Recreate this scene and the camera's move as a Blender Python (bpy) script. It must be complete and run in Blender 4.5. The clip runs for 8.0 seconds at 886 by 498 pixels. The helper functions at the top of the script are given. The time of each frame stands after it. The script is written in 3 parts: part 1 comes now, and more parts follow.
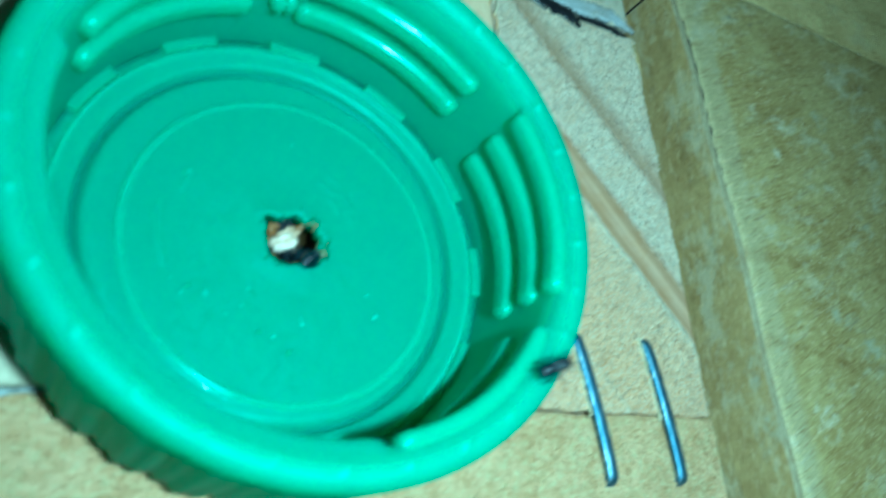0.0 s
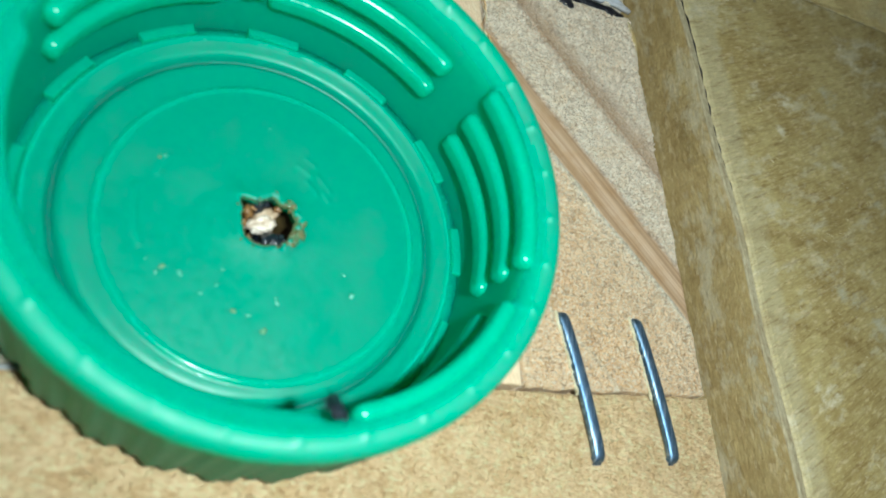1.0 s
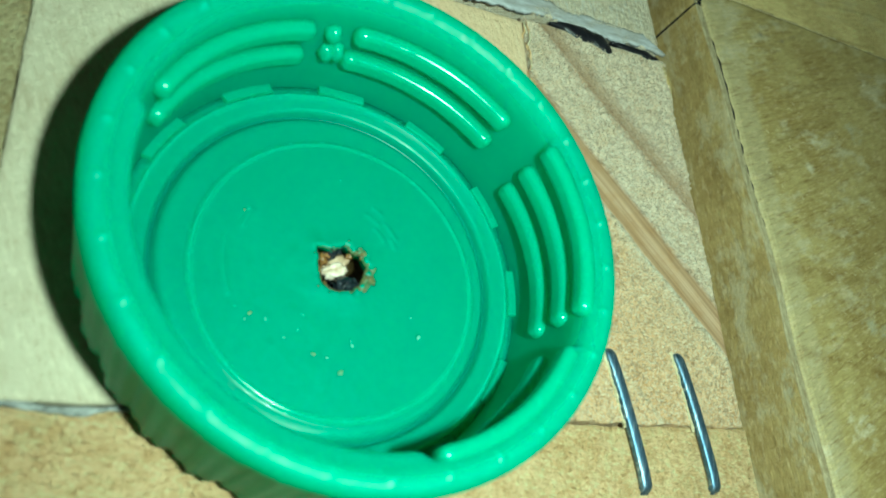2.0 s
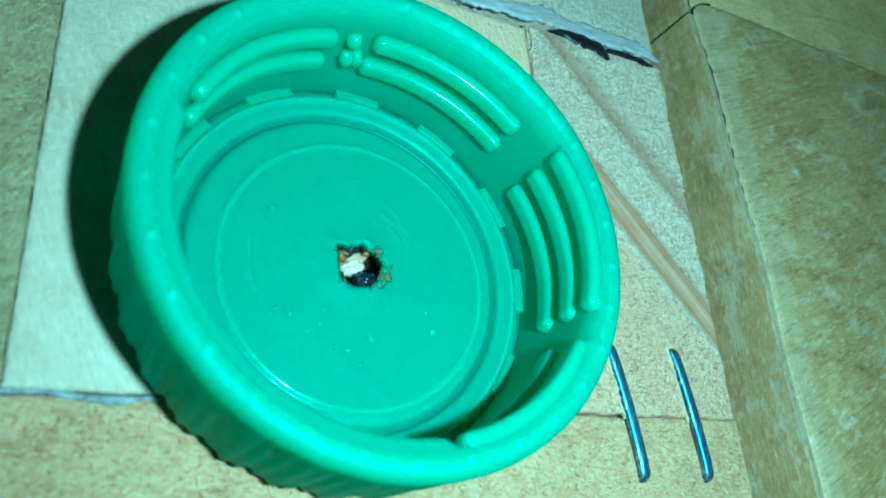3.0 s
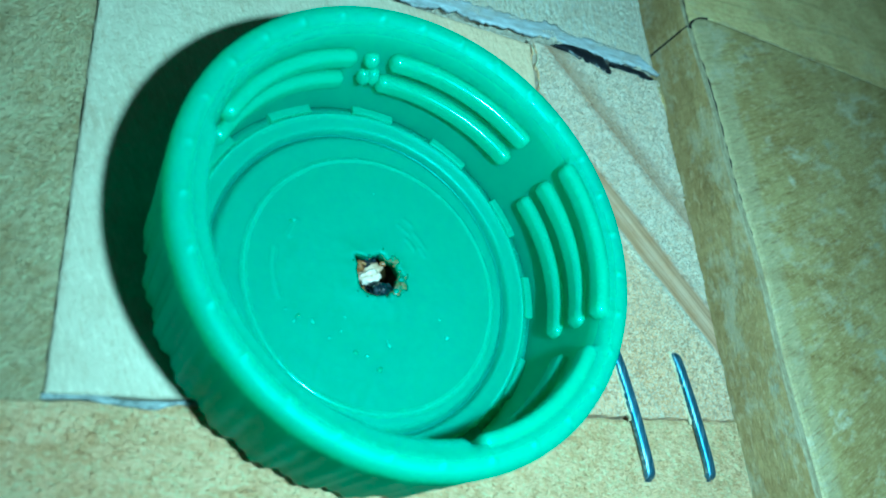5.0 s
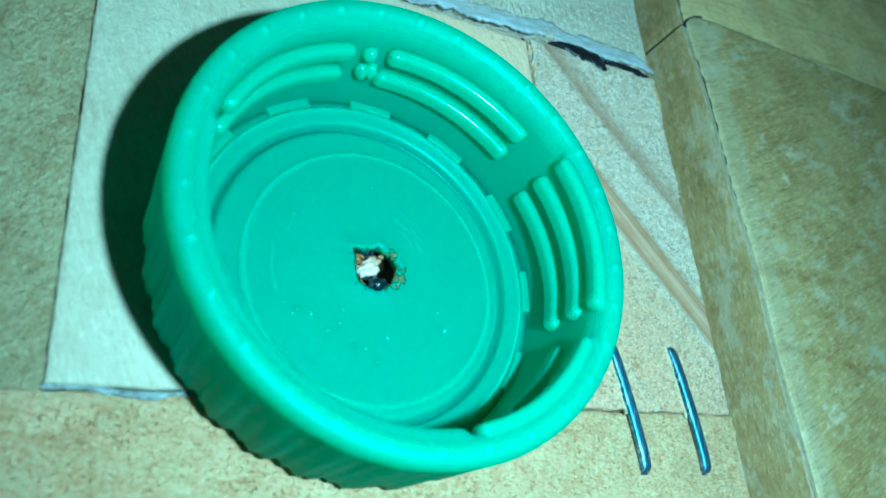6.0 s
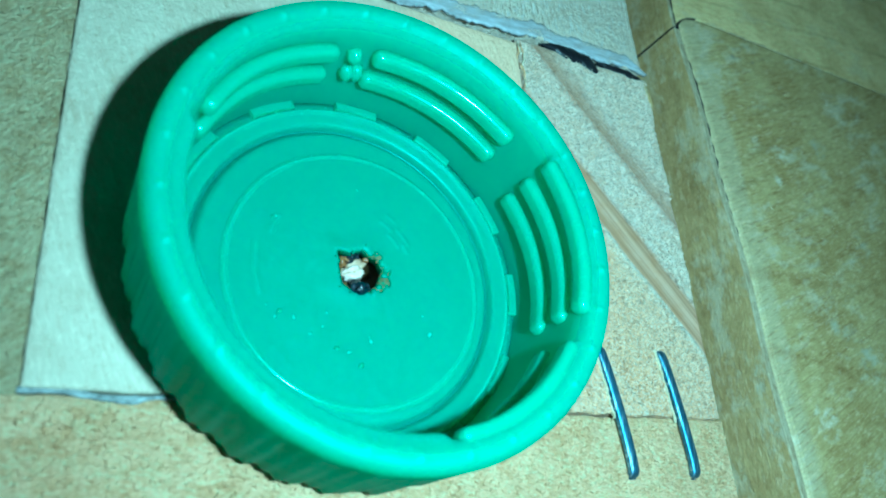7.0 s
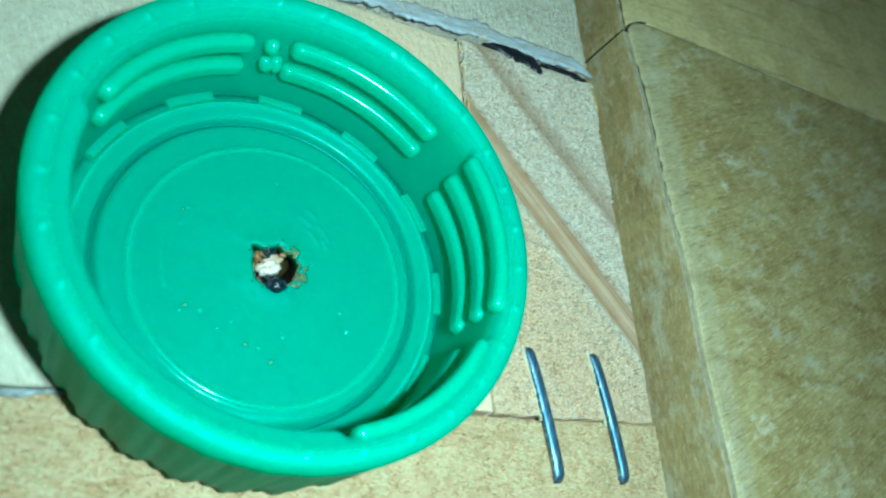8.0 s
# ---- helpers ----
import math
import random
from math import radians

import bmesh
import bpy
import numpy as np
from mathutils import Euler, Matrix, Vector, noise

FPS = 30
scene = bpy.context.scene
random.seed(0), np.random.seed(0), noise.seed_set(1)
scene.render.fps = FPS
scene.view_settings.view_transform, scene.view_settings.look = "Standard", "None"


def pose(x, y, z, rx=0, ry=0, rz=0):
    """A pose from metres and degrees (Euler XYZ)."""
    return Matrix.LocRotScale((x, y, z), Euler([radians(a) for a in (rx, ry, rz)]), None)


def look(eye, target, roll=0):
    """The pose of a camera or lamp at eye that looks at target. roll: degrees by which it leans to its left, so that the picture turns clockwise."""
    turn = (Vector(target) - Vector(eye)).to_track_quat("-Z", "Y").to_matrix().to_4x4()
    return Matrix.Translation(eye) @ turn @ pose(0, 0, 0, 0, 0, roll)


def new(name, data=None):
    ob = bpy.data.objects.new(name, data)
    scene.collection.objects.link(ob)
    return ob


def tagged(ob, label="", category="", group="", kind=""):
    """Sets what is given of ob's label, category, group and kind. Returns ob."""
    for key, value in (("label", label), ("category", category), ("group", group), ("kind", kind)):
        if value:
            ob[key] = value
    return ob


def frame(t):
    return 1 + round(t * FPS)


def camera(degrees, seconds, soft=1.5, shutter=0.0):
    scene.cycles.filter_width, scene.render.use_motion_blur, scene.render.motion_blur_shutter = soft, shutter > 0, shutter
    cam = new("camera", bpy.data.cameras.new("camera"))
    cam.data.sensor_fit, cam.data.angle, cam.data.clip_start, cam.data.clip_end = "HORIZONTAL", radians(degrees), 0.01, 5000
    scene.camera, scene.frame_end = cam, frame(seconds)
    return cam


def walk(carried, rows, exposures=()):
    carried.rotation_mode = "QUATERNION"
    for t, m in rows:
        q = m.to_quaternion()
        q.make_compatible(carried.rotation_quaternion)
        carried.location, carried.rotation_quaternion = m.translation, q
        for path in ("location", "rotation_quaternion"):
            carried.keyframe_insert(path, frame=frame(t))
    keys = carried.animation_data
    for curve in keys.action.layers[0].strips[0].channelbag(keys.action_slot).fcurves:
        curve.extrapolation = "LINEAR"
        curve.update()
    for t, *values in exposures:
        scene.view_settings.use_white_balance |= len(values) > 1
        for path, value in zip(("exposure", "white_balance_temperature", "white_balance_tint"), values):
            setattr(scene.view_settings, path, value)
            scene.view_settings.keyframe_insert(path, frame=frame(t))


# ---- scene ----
# Lengths below are in millimetres; MM turns them into metres.
MM = 0.001
cam = camera(61.62, 8.0, soft=1.7, shutter=0.5)
cam.data.dof.use_dof, cam.data.dof.focus_distance, cam.data.dof.aperture_fstop = True, 65 * MM, 46
# seconds, eye in millimetres, Euler angles in degrees
ROWS = [
    (0.0, -14.28, -18.56, 41.04, 24.794, -30.871, -4.700),
    (0.2, -12.16, -17.54, 44.89, 25.331, -29.928, -4.639),
    (0.5, -11.28, -16.78, 48.45, 25.047, -28.351, -4.940),
    (0.7, -11.71, -18.59, 46.75, 24.968, -27.707, -4.626),
    (1.0, -10.83, -19.91, 42.90, 24.242, -27.780, -4.355),
    (1.2, -10.49, -19.71, 43.39, 24.382, -27.293, -4.318),
    (1.5, -13.30, -18.64, 43.76, 24.648, -27.115, -4.344),
    (1.7, -14.78, -18.69, 44.30, 24.879, -26.810, -4.028),
    (2.8, -17.96, -19.54, 45.44, 25.193, -28.600, -4.382),
    (3.0, -19.00, -19.66, 45.71, 25.003, -28.739, -4.423),
    (3.5, -18.93, -19.91, 46.77, 25.069, -29.202, -4.610),
    (4.0, -19.11, -20.72, 46.47, 24.553, -28.802, -4.330),
    (4.5, -20.68, -20.03, 47.09, 25.159, -28.780, -4.631),
    (6.0, -21.64, -20.87, 46.94, 25.868, -29.361, -5.066),
    (6.5, -21.29, -21.27, 46.56, 26.095, -29.189, -5.058),
    (7.0, -20.41, -20.76, 47.21, 25.990, -29.310, -4.951),
    (7.5, -18.16, -21.50, 46.72, 26.551, -30.083, -5.311),
    (8.0, -15.37, -21.52, 48.70, 26.400, -30.450, -4.499),
]
# seconds, stops, kelvin, tint
EXPOSURES = [
    (0.0, 0.05, 3700, -46),
    (0.5, -0.05, 4750, -30),
    (1.0, 0.0, 5400, -4),
    (1.2, 0.0, 6600, -20),
    (1.5, 0.0, 8800, -38),
    (1.7, 0.0, 7600, -36),
    (2.8, 0.1, 3530, -48),
    (4.5, 0.1, 3540, -46),
    (6.5, 0.2, 3500, -42),
    (7.5, 0.14, 3700, -42),
    (8.0, 0.12, 4250, -32),
]
walk(cam, [(t, pose(x * MM, y * MM, z * MM, rx, ry, rz)) for t, x, y, z, rx, ry, rz in ROWS], EXPOSURES)

# ---- light: the small lamp beside the lens, and a very dim room ----
lamp_data = bpy.data.lights.new("lens_lamp", "SPOT")
lamp_data.energy, lamp_data.shadow_soft_size, lamp_data.color = 0.35, 1.6 * MM, (1.0, 0.97, 0.90)
lamp_data.spot_size, lamp_data.spot_blend = radians(142), 1.0
lens_lamp = new("lens_lamp", lamp_data)
lens_lamp.matrix_world = look([c * MM for c in (-3.5, -21.5, 62.0)], [c * MM for c in (29.0, 9.0, 0.0)])
room = bpy.data.worlds.new("dim_room")
scene.world = room
room.use_nodes = True
room.node_tree.nodes["Background"].inputs["Color"].default_value = (1.0, 1.0, 0.65, 1)
room.node_tree.nodes["Background"].inputs["Strength"].default_value = 0.036


# ---- materials ----
def node(mat, kind, **values):
    n = mat.node_tree.nodes.new(kind)
    for key, value in values.items():
        n.inputs[key.replace("_", " ")].default_value = value
    return n


def start(name, rough=0.6, **values):
    mat = bpy.data.materials.new(name)
    mat.use_nodes = True
    bsdf = mat.node_tree.nodes["Principled BSDF"]
    bsdf.inputs["Roughness"].default_value = rough
    for key, value in values.items():
        bsdf.inputs[key.replace("_", " ")].default_value = value
    return mat, bsdf, mat.node_tree.links.new


def coords(mat, scale, turn=0.0, tilt=0.0):
    """Object coordinates in millimetres, turned about z and stretched by scale."""
    link = mat.node_tree.links.new
    place = mat.node_tree.nodes.new("ShaderNodeTexCoord")
    turned = mat.node_tree.nodes.new("ShaderNodeMapping")
    turned.inputs["Rotation"].default_value = (0, radians(tilt), radians(turn))
    turned.inputs["Scale"].default_value = (1000, 1000, 1000)
    link(place.outputs["Object"], turned.inputs["Vector"])
    sized = mat.node_tree.nodes.new("ShaderNodeMapping")
    sized.inputs["Scale"].default_value = scale
    link(turned.outputs["Vector"], sized.inputs["Vector"])
    return sized.outputs["Vector"]


def noise_tex(mat, vector, scale, detail=4.0, rough=0.6):
    n = node(mat, "ShaderNodeTexNoise", Scale=scale, Detail=detail, Roughness=rough)
    mat.node_tree.links.new(vector, n.inputs["Vector"])
    return n.outputs["Fac"]


def ramp(mat, fac, *stops):
    n = mat.node_tree.nodes.new("ShaderNodeValToRGB")
    while len(n.color_ramp.elements) < len(stops):
        n.color_ramp.elements.new(0.5)
    for e, (at, c) in zip(n.color_ramp.elements, stops):
        e.position, e.color = at, (*c, 1) if len(c) == 3 else (c[0], c[0], c[0], 1)
    mat.node_tree.links.new(fac, n.inputs["Fac"])
    return n.outputs["Color"]


def mix(mat, kind, fac, a, b):
    n = mat.node_tree.nodes.new("ShaderNodeMix")
    n.data_type, n.blend_type = "RGBA", kind
    for socket, value in ((n.inputs[0], fac), (n.inputs[6], a), (n.inputs[7], b)):
        if isinstance(value, (int, float)):
            socket.default_value = value if socket == n.inputs[0] else (value, value, value, 1)
        elif isinstance(value, tuple):
            socket.default_value = (*value, 1)
        else:
            mat.node_tree.links.new(value, socket)
    return n.outputs[2]


def relief(mat, bsdf, height, strength, distance):
    n = node(mat, "ShaderNodeBump", Strength=strength, Distance=distance * MM)
    mat.node_tree.links.new(height, n.inputs["Height"])
    mat.node_tree.links.new(n.outputs["Normal"], bsdf.inputs["Normal"])


def maths(mat, kind, a, b=0.0):
    n = mat.node_tree.nodes.new("ShaderNodeMath")
    n.operation = kind
    for socket, value in zip(n.inputs, (a, b)):
        if isinstance(value, (int, float)):
            socket.default_value = value
        else:
            mat.node_tree.links.new(value, socket)
    return n.outputs[0]


def wood(name, pale, dark, turn, stain=(0.5, 0.42, 0.3), stain_amount=0.4, chalk=0.0, rough=0.62, bump=0.5, fibre=5.0, streak=0.12, mottle=0.0, worn_edge=0.0, grain=0.5, amber=0.0, spots_at=(), pith=0.9, stretch=0.3, veins=(), fleck=0.4):
    """Sawn softwood, its grain along the board's x axis turned by so many degrees."""
    mat, bsdf, link = start(name, rough, Specular_IOR_Level=0.35)
    along = coords(mat, (streak, 1.0, 1.0), turn)
    fine = coords(mat, (stretch, 1.6, 1.6), turn)
    plain = coords(mat, (1.0, 1.0, 1.0))
    colour = ramp(mat, noise_tex(mat, along, 0.55, 6, 0.62), (0.25, dark), (0.45, pale), (0.62, pale), (0.85, dark))
    blotch = noise_tex(mat, plain, 0.16, 5, 0.62)
    colour = mix(mat, "MULTIPLY", maths(mat, "MULTIPLY", ramp(mat, blotch, (0.38, (0,)), (0.66, (1,))), stain_amount), colour, stain)
    if mottle:
        spots = noise_tex(mat, plain, 0.75, 5, 0.7)
        colour = mix(mat, "MULTIPLY", maths(mat, "MULTIPLY", ramp(mat, spots, (0.44, (0,)), (0.62, (1,))), mottle), colour, (0.66, 0.54, 0.36))
        colour = mix(mat, "MIX", maths(mat, "MULTIPLY", ramp(mat, noise_tex(mat, plain, 1.1, 5, 0.7), (0.50, (0,)), (0.64, (1,))), mottle * 0.6), colour, tuple(min(0.88, c * 1.3) for c in pale))
    if amber:
        side = mat.node_tree.nodes.new("ShaderNodeSeparateXYZ")
        link(plain, side.inputs["Vector"])
        wave = maths(mat, "MULTIPLY", maths(mat, "SUBTRACT", noise_tex(mat, plain, 0.12, 4, 0.6), 0.5), 14.0)
        patch = ramp(mat, maths(mat, "DIVIDE", maths(mat, "ADD", side.outputs["X"], wave), 20.0), (0.0, (0,)), (0.6, (1,)))
        colour = mix(mat, "MIX", maths(mat, "MULTIPLY", patch, amber), colour, (0.80, 0.59, 0.36))
    if worn_edge:
        side = mat.node_tree.nodes.new("ShaderNodeSeparateXYZ")
        link(plain, side.inputs["Vector"])
        wave = maths(mat, "MULTIPLY", maths(mat, "SUBTRACT", noise_tex(mat, coords(mat, (1.0, 0.35, 1.0)), 0.3, 5, 0.6), 0.5), 3.0)
        band = ramp(mat, maths(mat, "SUBTRACT", maths(mat, "ADD", side.outputs["X"], wave), 45.5), (0.0, (1,)), (1.0, (0,)))
        colour = mix(mat, "MIX", maths(mat, "MULTIPLY", band, worn_edge), colour, (0.50, 0.44, 0.27))
    grains = noise_tex(mat, fine, fibre * 0.6, 6, 0.75)
    colour = mix(mat, "MULTIPLY", grain, colour, ramp(mat, grains, (0.32, (0.5, 0.4, 0.27)), (0.48, (1, 1, 1))))
    if chalk:
        worn = noise_tex(mat, coords(mat, (0.5, 1.0, 1.0), turn), 0.22, 8, 0.72)
        flakes = noise_tex(mat, coords(mat, (0.4, 1.2, 1.2), turn), 1.4, 6, 0.72)
        colour = mix(mat, "MIX", maths(mat, "MULTIPLY", ramp(mat, worn, (0.53, (0,)), (0.62, (1,))), chalk), colour, (0.64, 0.58, 0.41))
        colour = mix(mat, "MIX", maths(mat, "MULTIPLY", ramp(mat, flakes, (0.54, (0,)), (0.64, (1,))), chalk * 0.8), colour, (0.72, 0.58, 0.34))
    # pale torn fibres and dark pits
    torn = noise_tex(mat, coords(mat, (max(0.3, stretch * 0.6), 1.3, 1.3), turn), 3.4, 3, 0.6)
    colour = mix(mat, "MIX", maths(mat, "MULTIPLY", ramp(mat, torn, (0.57, (0,)), (0.63, (1,))), fleck), colour, tuple(min(0.92, c * 1.5) for c in pale))
    colour = mix(mat, "MULTIPLY", maths(mat, "MULTIPLY", ramp(mat, torn, (0.36, (1,)), (0.42, (0,))), fleck), colour, (0.54, 0.41, 0.26))
    for x0, y0, x1, y1, width in veins:
        span = math.hypot(x1 - x0, y1 - y0)
        cut = mat.node_tree.nodes.new("ShaderNodeSeparateXYZ")
        link(plain, cut.inputs["Vector"])
        off = maths(mat, "ADD", maths(mat, "MULTIPLY", cut.outputs["X"], -(y1 - y0) / span), maths(mat, "MULTIPLY", cut.outputs["Y"], (x1 - x0) / span))
        off = maths(mat, "SUBTRACT", off, (x0 * -(y1 - y0) + y0 * (x1 - x0)) / span)
        off = maths(mat, "ADD", off, maths(mat, "MULTIPLY", maths(mat, "SUBTRACT", noise_tex(mat, plain, 0.16, 4, 0.6), 0.5), 3.0))
        line = ramp(mat, maths(mat, "DIVIDE", maths(mat, "ABSOLUTE", off), width), (0.1, (1,)), (1.0, (0,)))
        broken = ramp(mat, noise_tex(mat, plain, 0.7, 4, 0.7), (0.36, (0,)), (0.6, (1,)))
        colour = mix(mat, "MULTIPLY", maths(mat, "MULTIPLY", maths(mat, "MULTIPLY", line, broken), 0.6), colour, (0.5, 0.4, 0.25))
    for x, y, size, tone in spots_at:
        far = mat.node_tree.nodes.new("ShaderNodeVectorMath")
        far.operation = "DISTANCE"
        link(plain, far.inputs[0])
        far.inputs[1].default_value = (x, y, 2.4)
        ragged = maths(mat, "ADD", maths(mat, "DIVIDE", far.outputs["Value"], size), maths(mat, "MULTIPLY", noise_tex(mat, coords(mat, (0.6, 1.2, 1.0), turn), 0.8, 7, 0.75), 3.4))
        colour = mix(mat, "MIX", maths(mat, "MULTIPLY", ramp(mat, maths(mat, "MULTIPLY", ragged, 0.33), (0.50, (1,)), (0.72, (0,))), 0.6), colour, tone)
    link(colour, bsdf.inputs["Base Color"])
    relief(mat, bsdf, maths(mat, "ADD", grains, maths(mat, "MULTIPLY", noise_tex(mat, plain, 1.6, 5, 0.7), pith)), bump, 0.5)
    return mat


def end_grain(name):
    """A sawn end with slanting yearly rings, rough with torn fibres."""
    mat, bsdf, link = start(name, 0.42, Specular_IOR_Level=0.6)
    plain = coords(mat, (1.0, 1.0, 1.0))
    across = mat.node_tree.nodes.new("ShaderNodeSeparateXYZ")
    link(coords(mat, (1.0, 1.0, 1.0), 49.5), across.inputs["Vector"])
    wave = maths(mat, "MULTIPLY", maths(mat, "SUBTRACT", noise_tex(mat, plain, 0.07, 2), 0.5), 1.6)
    fuzz = maths(mat, "MULTIPLY", maths(mat, "SUBTRACT", noise_tex(mat, coords(mat, (0.5, 1.5, 1.5), 49.5), 1.6, 5, 0.7), 0.5), 0.22)
    ring = maths(mat, "ADD", maths(mat, "ADD", across.outputs["Y"], wave), fuzz)
    early, late, mid = (1.0, 0.83, 0.62), (0.38, 0.255, 0.15), (0.53, 0.38, 0.25)
    rows = ((5.0, (0.95, 0.67, 0.38)), (14.6, (0.94, 0.66, 0.37)), (14.75, (0.96, 0.77, 0.52)), (14.92, (0.95, 0.75, 0.49)), (15.15, (0.90, 0.61, 0.32)), (23.6, (0.94, 0.68, 0.40)), (24.8, (0.96, 0.76, 0.51)), (25.2, (0.97, 0.84, 0.62)), (25.36, mid), (25.6, late), (26.1, late), (26.6, mid), (27.1, mid), (27.6, late), (28.1, late), (28.45, mid), (28.9, (0.98, 0.82, 0.61)), (33.2, early), (33.9, (0.74, 0.56, 0.39)), (34.2, (0.42, 0.29, 0.185)), (34.8, (0.45, 0.32, 0.205)), (35.4, (0.58, 0.43, 0.29)), (36.2, (0.76, 0.60, 0.43)), (37.0, early), (45.0, early))
    colour = ramp(mat, maths(mat, "DIVIDE", maths(mat, "SUBTRACT", ring, 5.0), 40.0), *[((at - 5.0) / 40.0, c) for at, c in rows])
    # hard smooth bands of late wood with fine lines along them; torn soft wood between
    hard = ramp(mat, maths(mat, "DIVIDE", maths(mat, "SUBTRACT", ring, 25.0), 12.0), (0.3 / 12, (0,)), (0.45 / 12, (1,)), (3.2 / 12, (1,)), (3.8 / 12, (0,)), (8.9 / 12, (0,)), (9.2 / 12, (0.75,)), (10.4 / 12, (0.6,)), (11.4 / 12, (0,)))
    soft = maths(mat, "SUBTRACT", 1.0, hard)
    lines = noise_tex(mat, coords(mat, (0.03, 2.4, 2.4), 49.5), 1.6, 4, 0.7)
    colour = mix(mat, "MULTIPLY", maths(mat, "MULTIPLY", hard, 0.8), colour, ramp(mat, lines, (0.36, (0.66, 0.57, 0.47)), (0.50, (1, 1, 1)), (0.62, (1.18, 1.16, 1.12))))
    crumbs = noise_tex(mat, coords(mat, (1.0, 0.5, 1.0), 45), 2.1, 6, 0.74)
    pores = noise_tex(mat, plain, 4.2, 5, 0.72)
    lumps = noise_tex(mat, plain, 0.55, 5, 0.65)
    colour = mix(mat, "MULTIPLY", maths(mat, "MULTIPLY", ramp(mat, lumps, (0.45, (0,)), (0.62, (1,))), 0.45), colour, (0.84, 0.72, 0.54))
    colour = mix(mat, "MULTIPLY", maths(mat, "MULTIPLY", soft, 0.3), colour, ramp(mat, crumbs, (0.37, (0.50, 0.31, 0.16)), (0.47, (1, 1, 1))))
    colour = mix(mat, "MIX", maths(mat, "MULTIPLY", maths(mat, "MULTIPLY", ramp(mat, pores, (0.49, (0,)), (0.56, (1,))), soft), 0.6), colour, (1.0, 0.92, 0.76))
    # torn fibres: short curling dark strokes
    curl = maths(mat, "ABSOLUTE", maths(mat, "SUBTRACT", noise_tex(mat, coords(mat, (1.0, 0.8, 1.0), 30), 1.7, 2.5, 0.6), 0.5))
    here = maths(mat, "MULTIPLY", ramp(mat, noise_tex(mat, plain, 1.3, 2, 0.5), (0.47, (0,)), (0.51, (1,))), soft)
    strokes = maths(mat, "MULTIPLY", ramp(mat, curl, (0.008, (1,)), (0.03, (0,))), here)
    colour = mix(mat, "MIX", maths(mat, "MULTIPLY", strokes, 0.3), colour, (0.50, 0.32, 0.16))
    pits = maths(mat, "SUBTRACT", 1.0, strokes)
    link(colour, bsdf.inputs["Base Color"])
    torn = maths(mat, "MULTIPLY", soft, maths(mat, "SUBTRACT", maths(mat, "ADD", crumbs, maths(mat, "MULTIPLY", pores, 0.8)), 0.9))
    relief(mat, bsdf, maths(mat, "ADD", torn, maths(mat, "MULTIPLY", pits, 0.5)), 0.9, 0.6)
    return mat


def plastic(name, colour, rough=0.3, dirt=0.25, spec=0.42, depth=4.0, through_light=0.85, glow_through=0.0, bump=0.12):
    mat, bsdf, link = start(name, rough, Specular_IOR_Level=spec, Subsurface_Weight=through_light, Subsurface_Scale=depth * MM)
    bsdf.inputs["Subsurface Radius"].default_value = (0.12, 1.0, 0.7)
    plain = coords(mat, (1.0, 1.0, 1.0))
    cloud = noise_tex(mat, plain, 0.22, 5, 0.6)
    scuff = noise_tex(mat, plain, 1.7, 6, 0.7)
    link(mix(mat, "MIX", maths(mat, "MULTIPLY", ramp(mat, cloud, (0.45, (0,)), (0.75, (1,))), dirt), colour, tuple(c * 0.75 + 0.06 for c in colour)), bsdf.inputs["Base Color"])
    link(ramp(mat, scuff, (0.35, (rough - 0.06,)), (0.7, (rough + 0.16,))), bsdf.inputs["Roughness"])
    relief(mat, bsdf, maths(mat, "ADD", cloud, maths(mat, "MULTIPLY", scuff, 0.15)), bump, 0.5)
    if glow_through:
        passed = node(mat, "ShaderNodeBsdfTranslucent", Color=(colour[0], min(1.0, colour[1] * 2.4), min(1.0, colour[2] * 2.2), 1))
        blend = mat.node_tree.nodes.new("ShaderNodeMixShader")
        blend.inputs["Fac"].default_value = glow_through
        link(bsdf.outputs["BSDF"], blend.inputs[1])
        link(passed.outputs["BSDF"], blend.inputs[2])
        link(blend.outputs["Shader"], mat.node_tree.nodes["Material Output"].inputs["Surface"])
    return mat


def mottled(name, a, b, scale, rough=0.5, bump=0.3, **values):
    mat, bsdf, link = start(name, rough, **values)
    plain = coords(mat, (1.0, 1.0, 1.0))
    n = noise_tex(mat, plain, scale, 5, 0.65)
    link(ramp(mat, n, (0.35, a), (0.65, b)), bsdf.inputs["Base Color"])
    relief(mat, bsdf, n, bump, 0.3)
    return mat


# wall and thread greens lightened, disc green darkened, to even out the light they get
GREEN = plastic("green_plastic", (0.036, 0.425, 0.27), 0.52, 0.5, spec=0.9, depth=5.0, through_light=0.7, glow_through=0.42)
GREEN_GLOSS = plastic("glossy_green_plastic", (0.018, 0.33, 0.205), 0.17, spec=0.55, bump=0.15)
GREEN_PART = plastic("moulded_green_plastic", (0.019, 0.43, 0.27), 0.18, bump=0.15, spec=0.8, depth=4.0, through_light=0.4, glow_through=0.35)
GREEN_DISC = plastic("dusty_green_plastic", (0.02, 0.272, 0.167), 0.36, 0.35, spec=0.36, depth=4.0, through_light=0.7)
SCUFFED = plastic("scuffed_green_plastic", (0.095, 0.30, 0.19), 0.45, 0.5, spec=0.8, depth=4.0, through_light=0.5, glow_through=0.42, bump=0.3)
PALE = wood("pale_pine", (0.92, 0.82, 0.64), (0.84, 0.71, 0.52), 88, stain_amount=0.2, bump=1.0, fibre=3.0, grain=0.5, mottle=0.15)
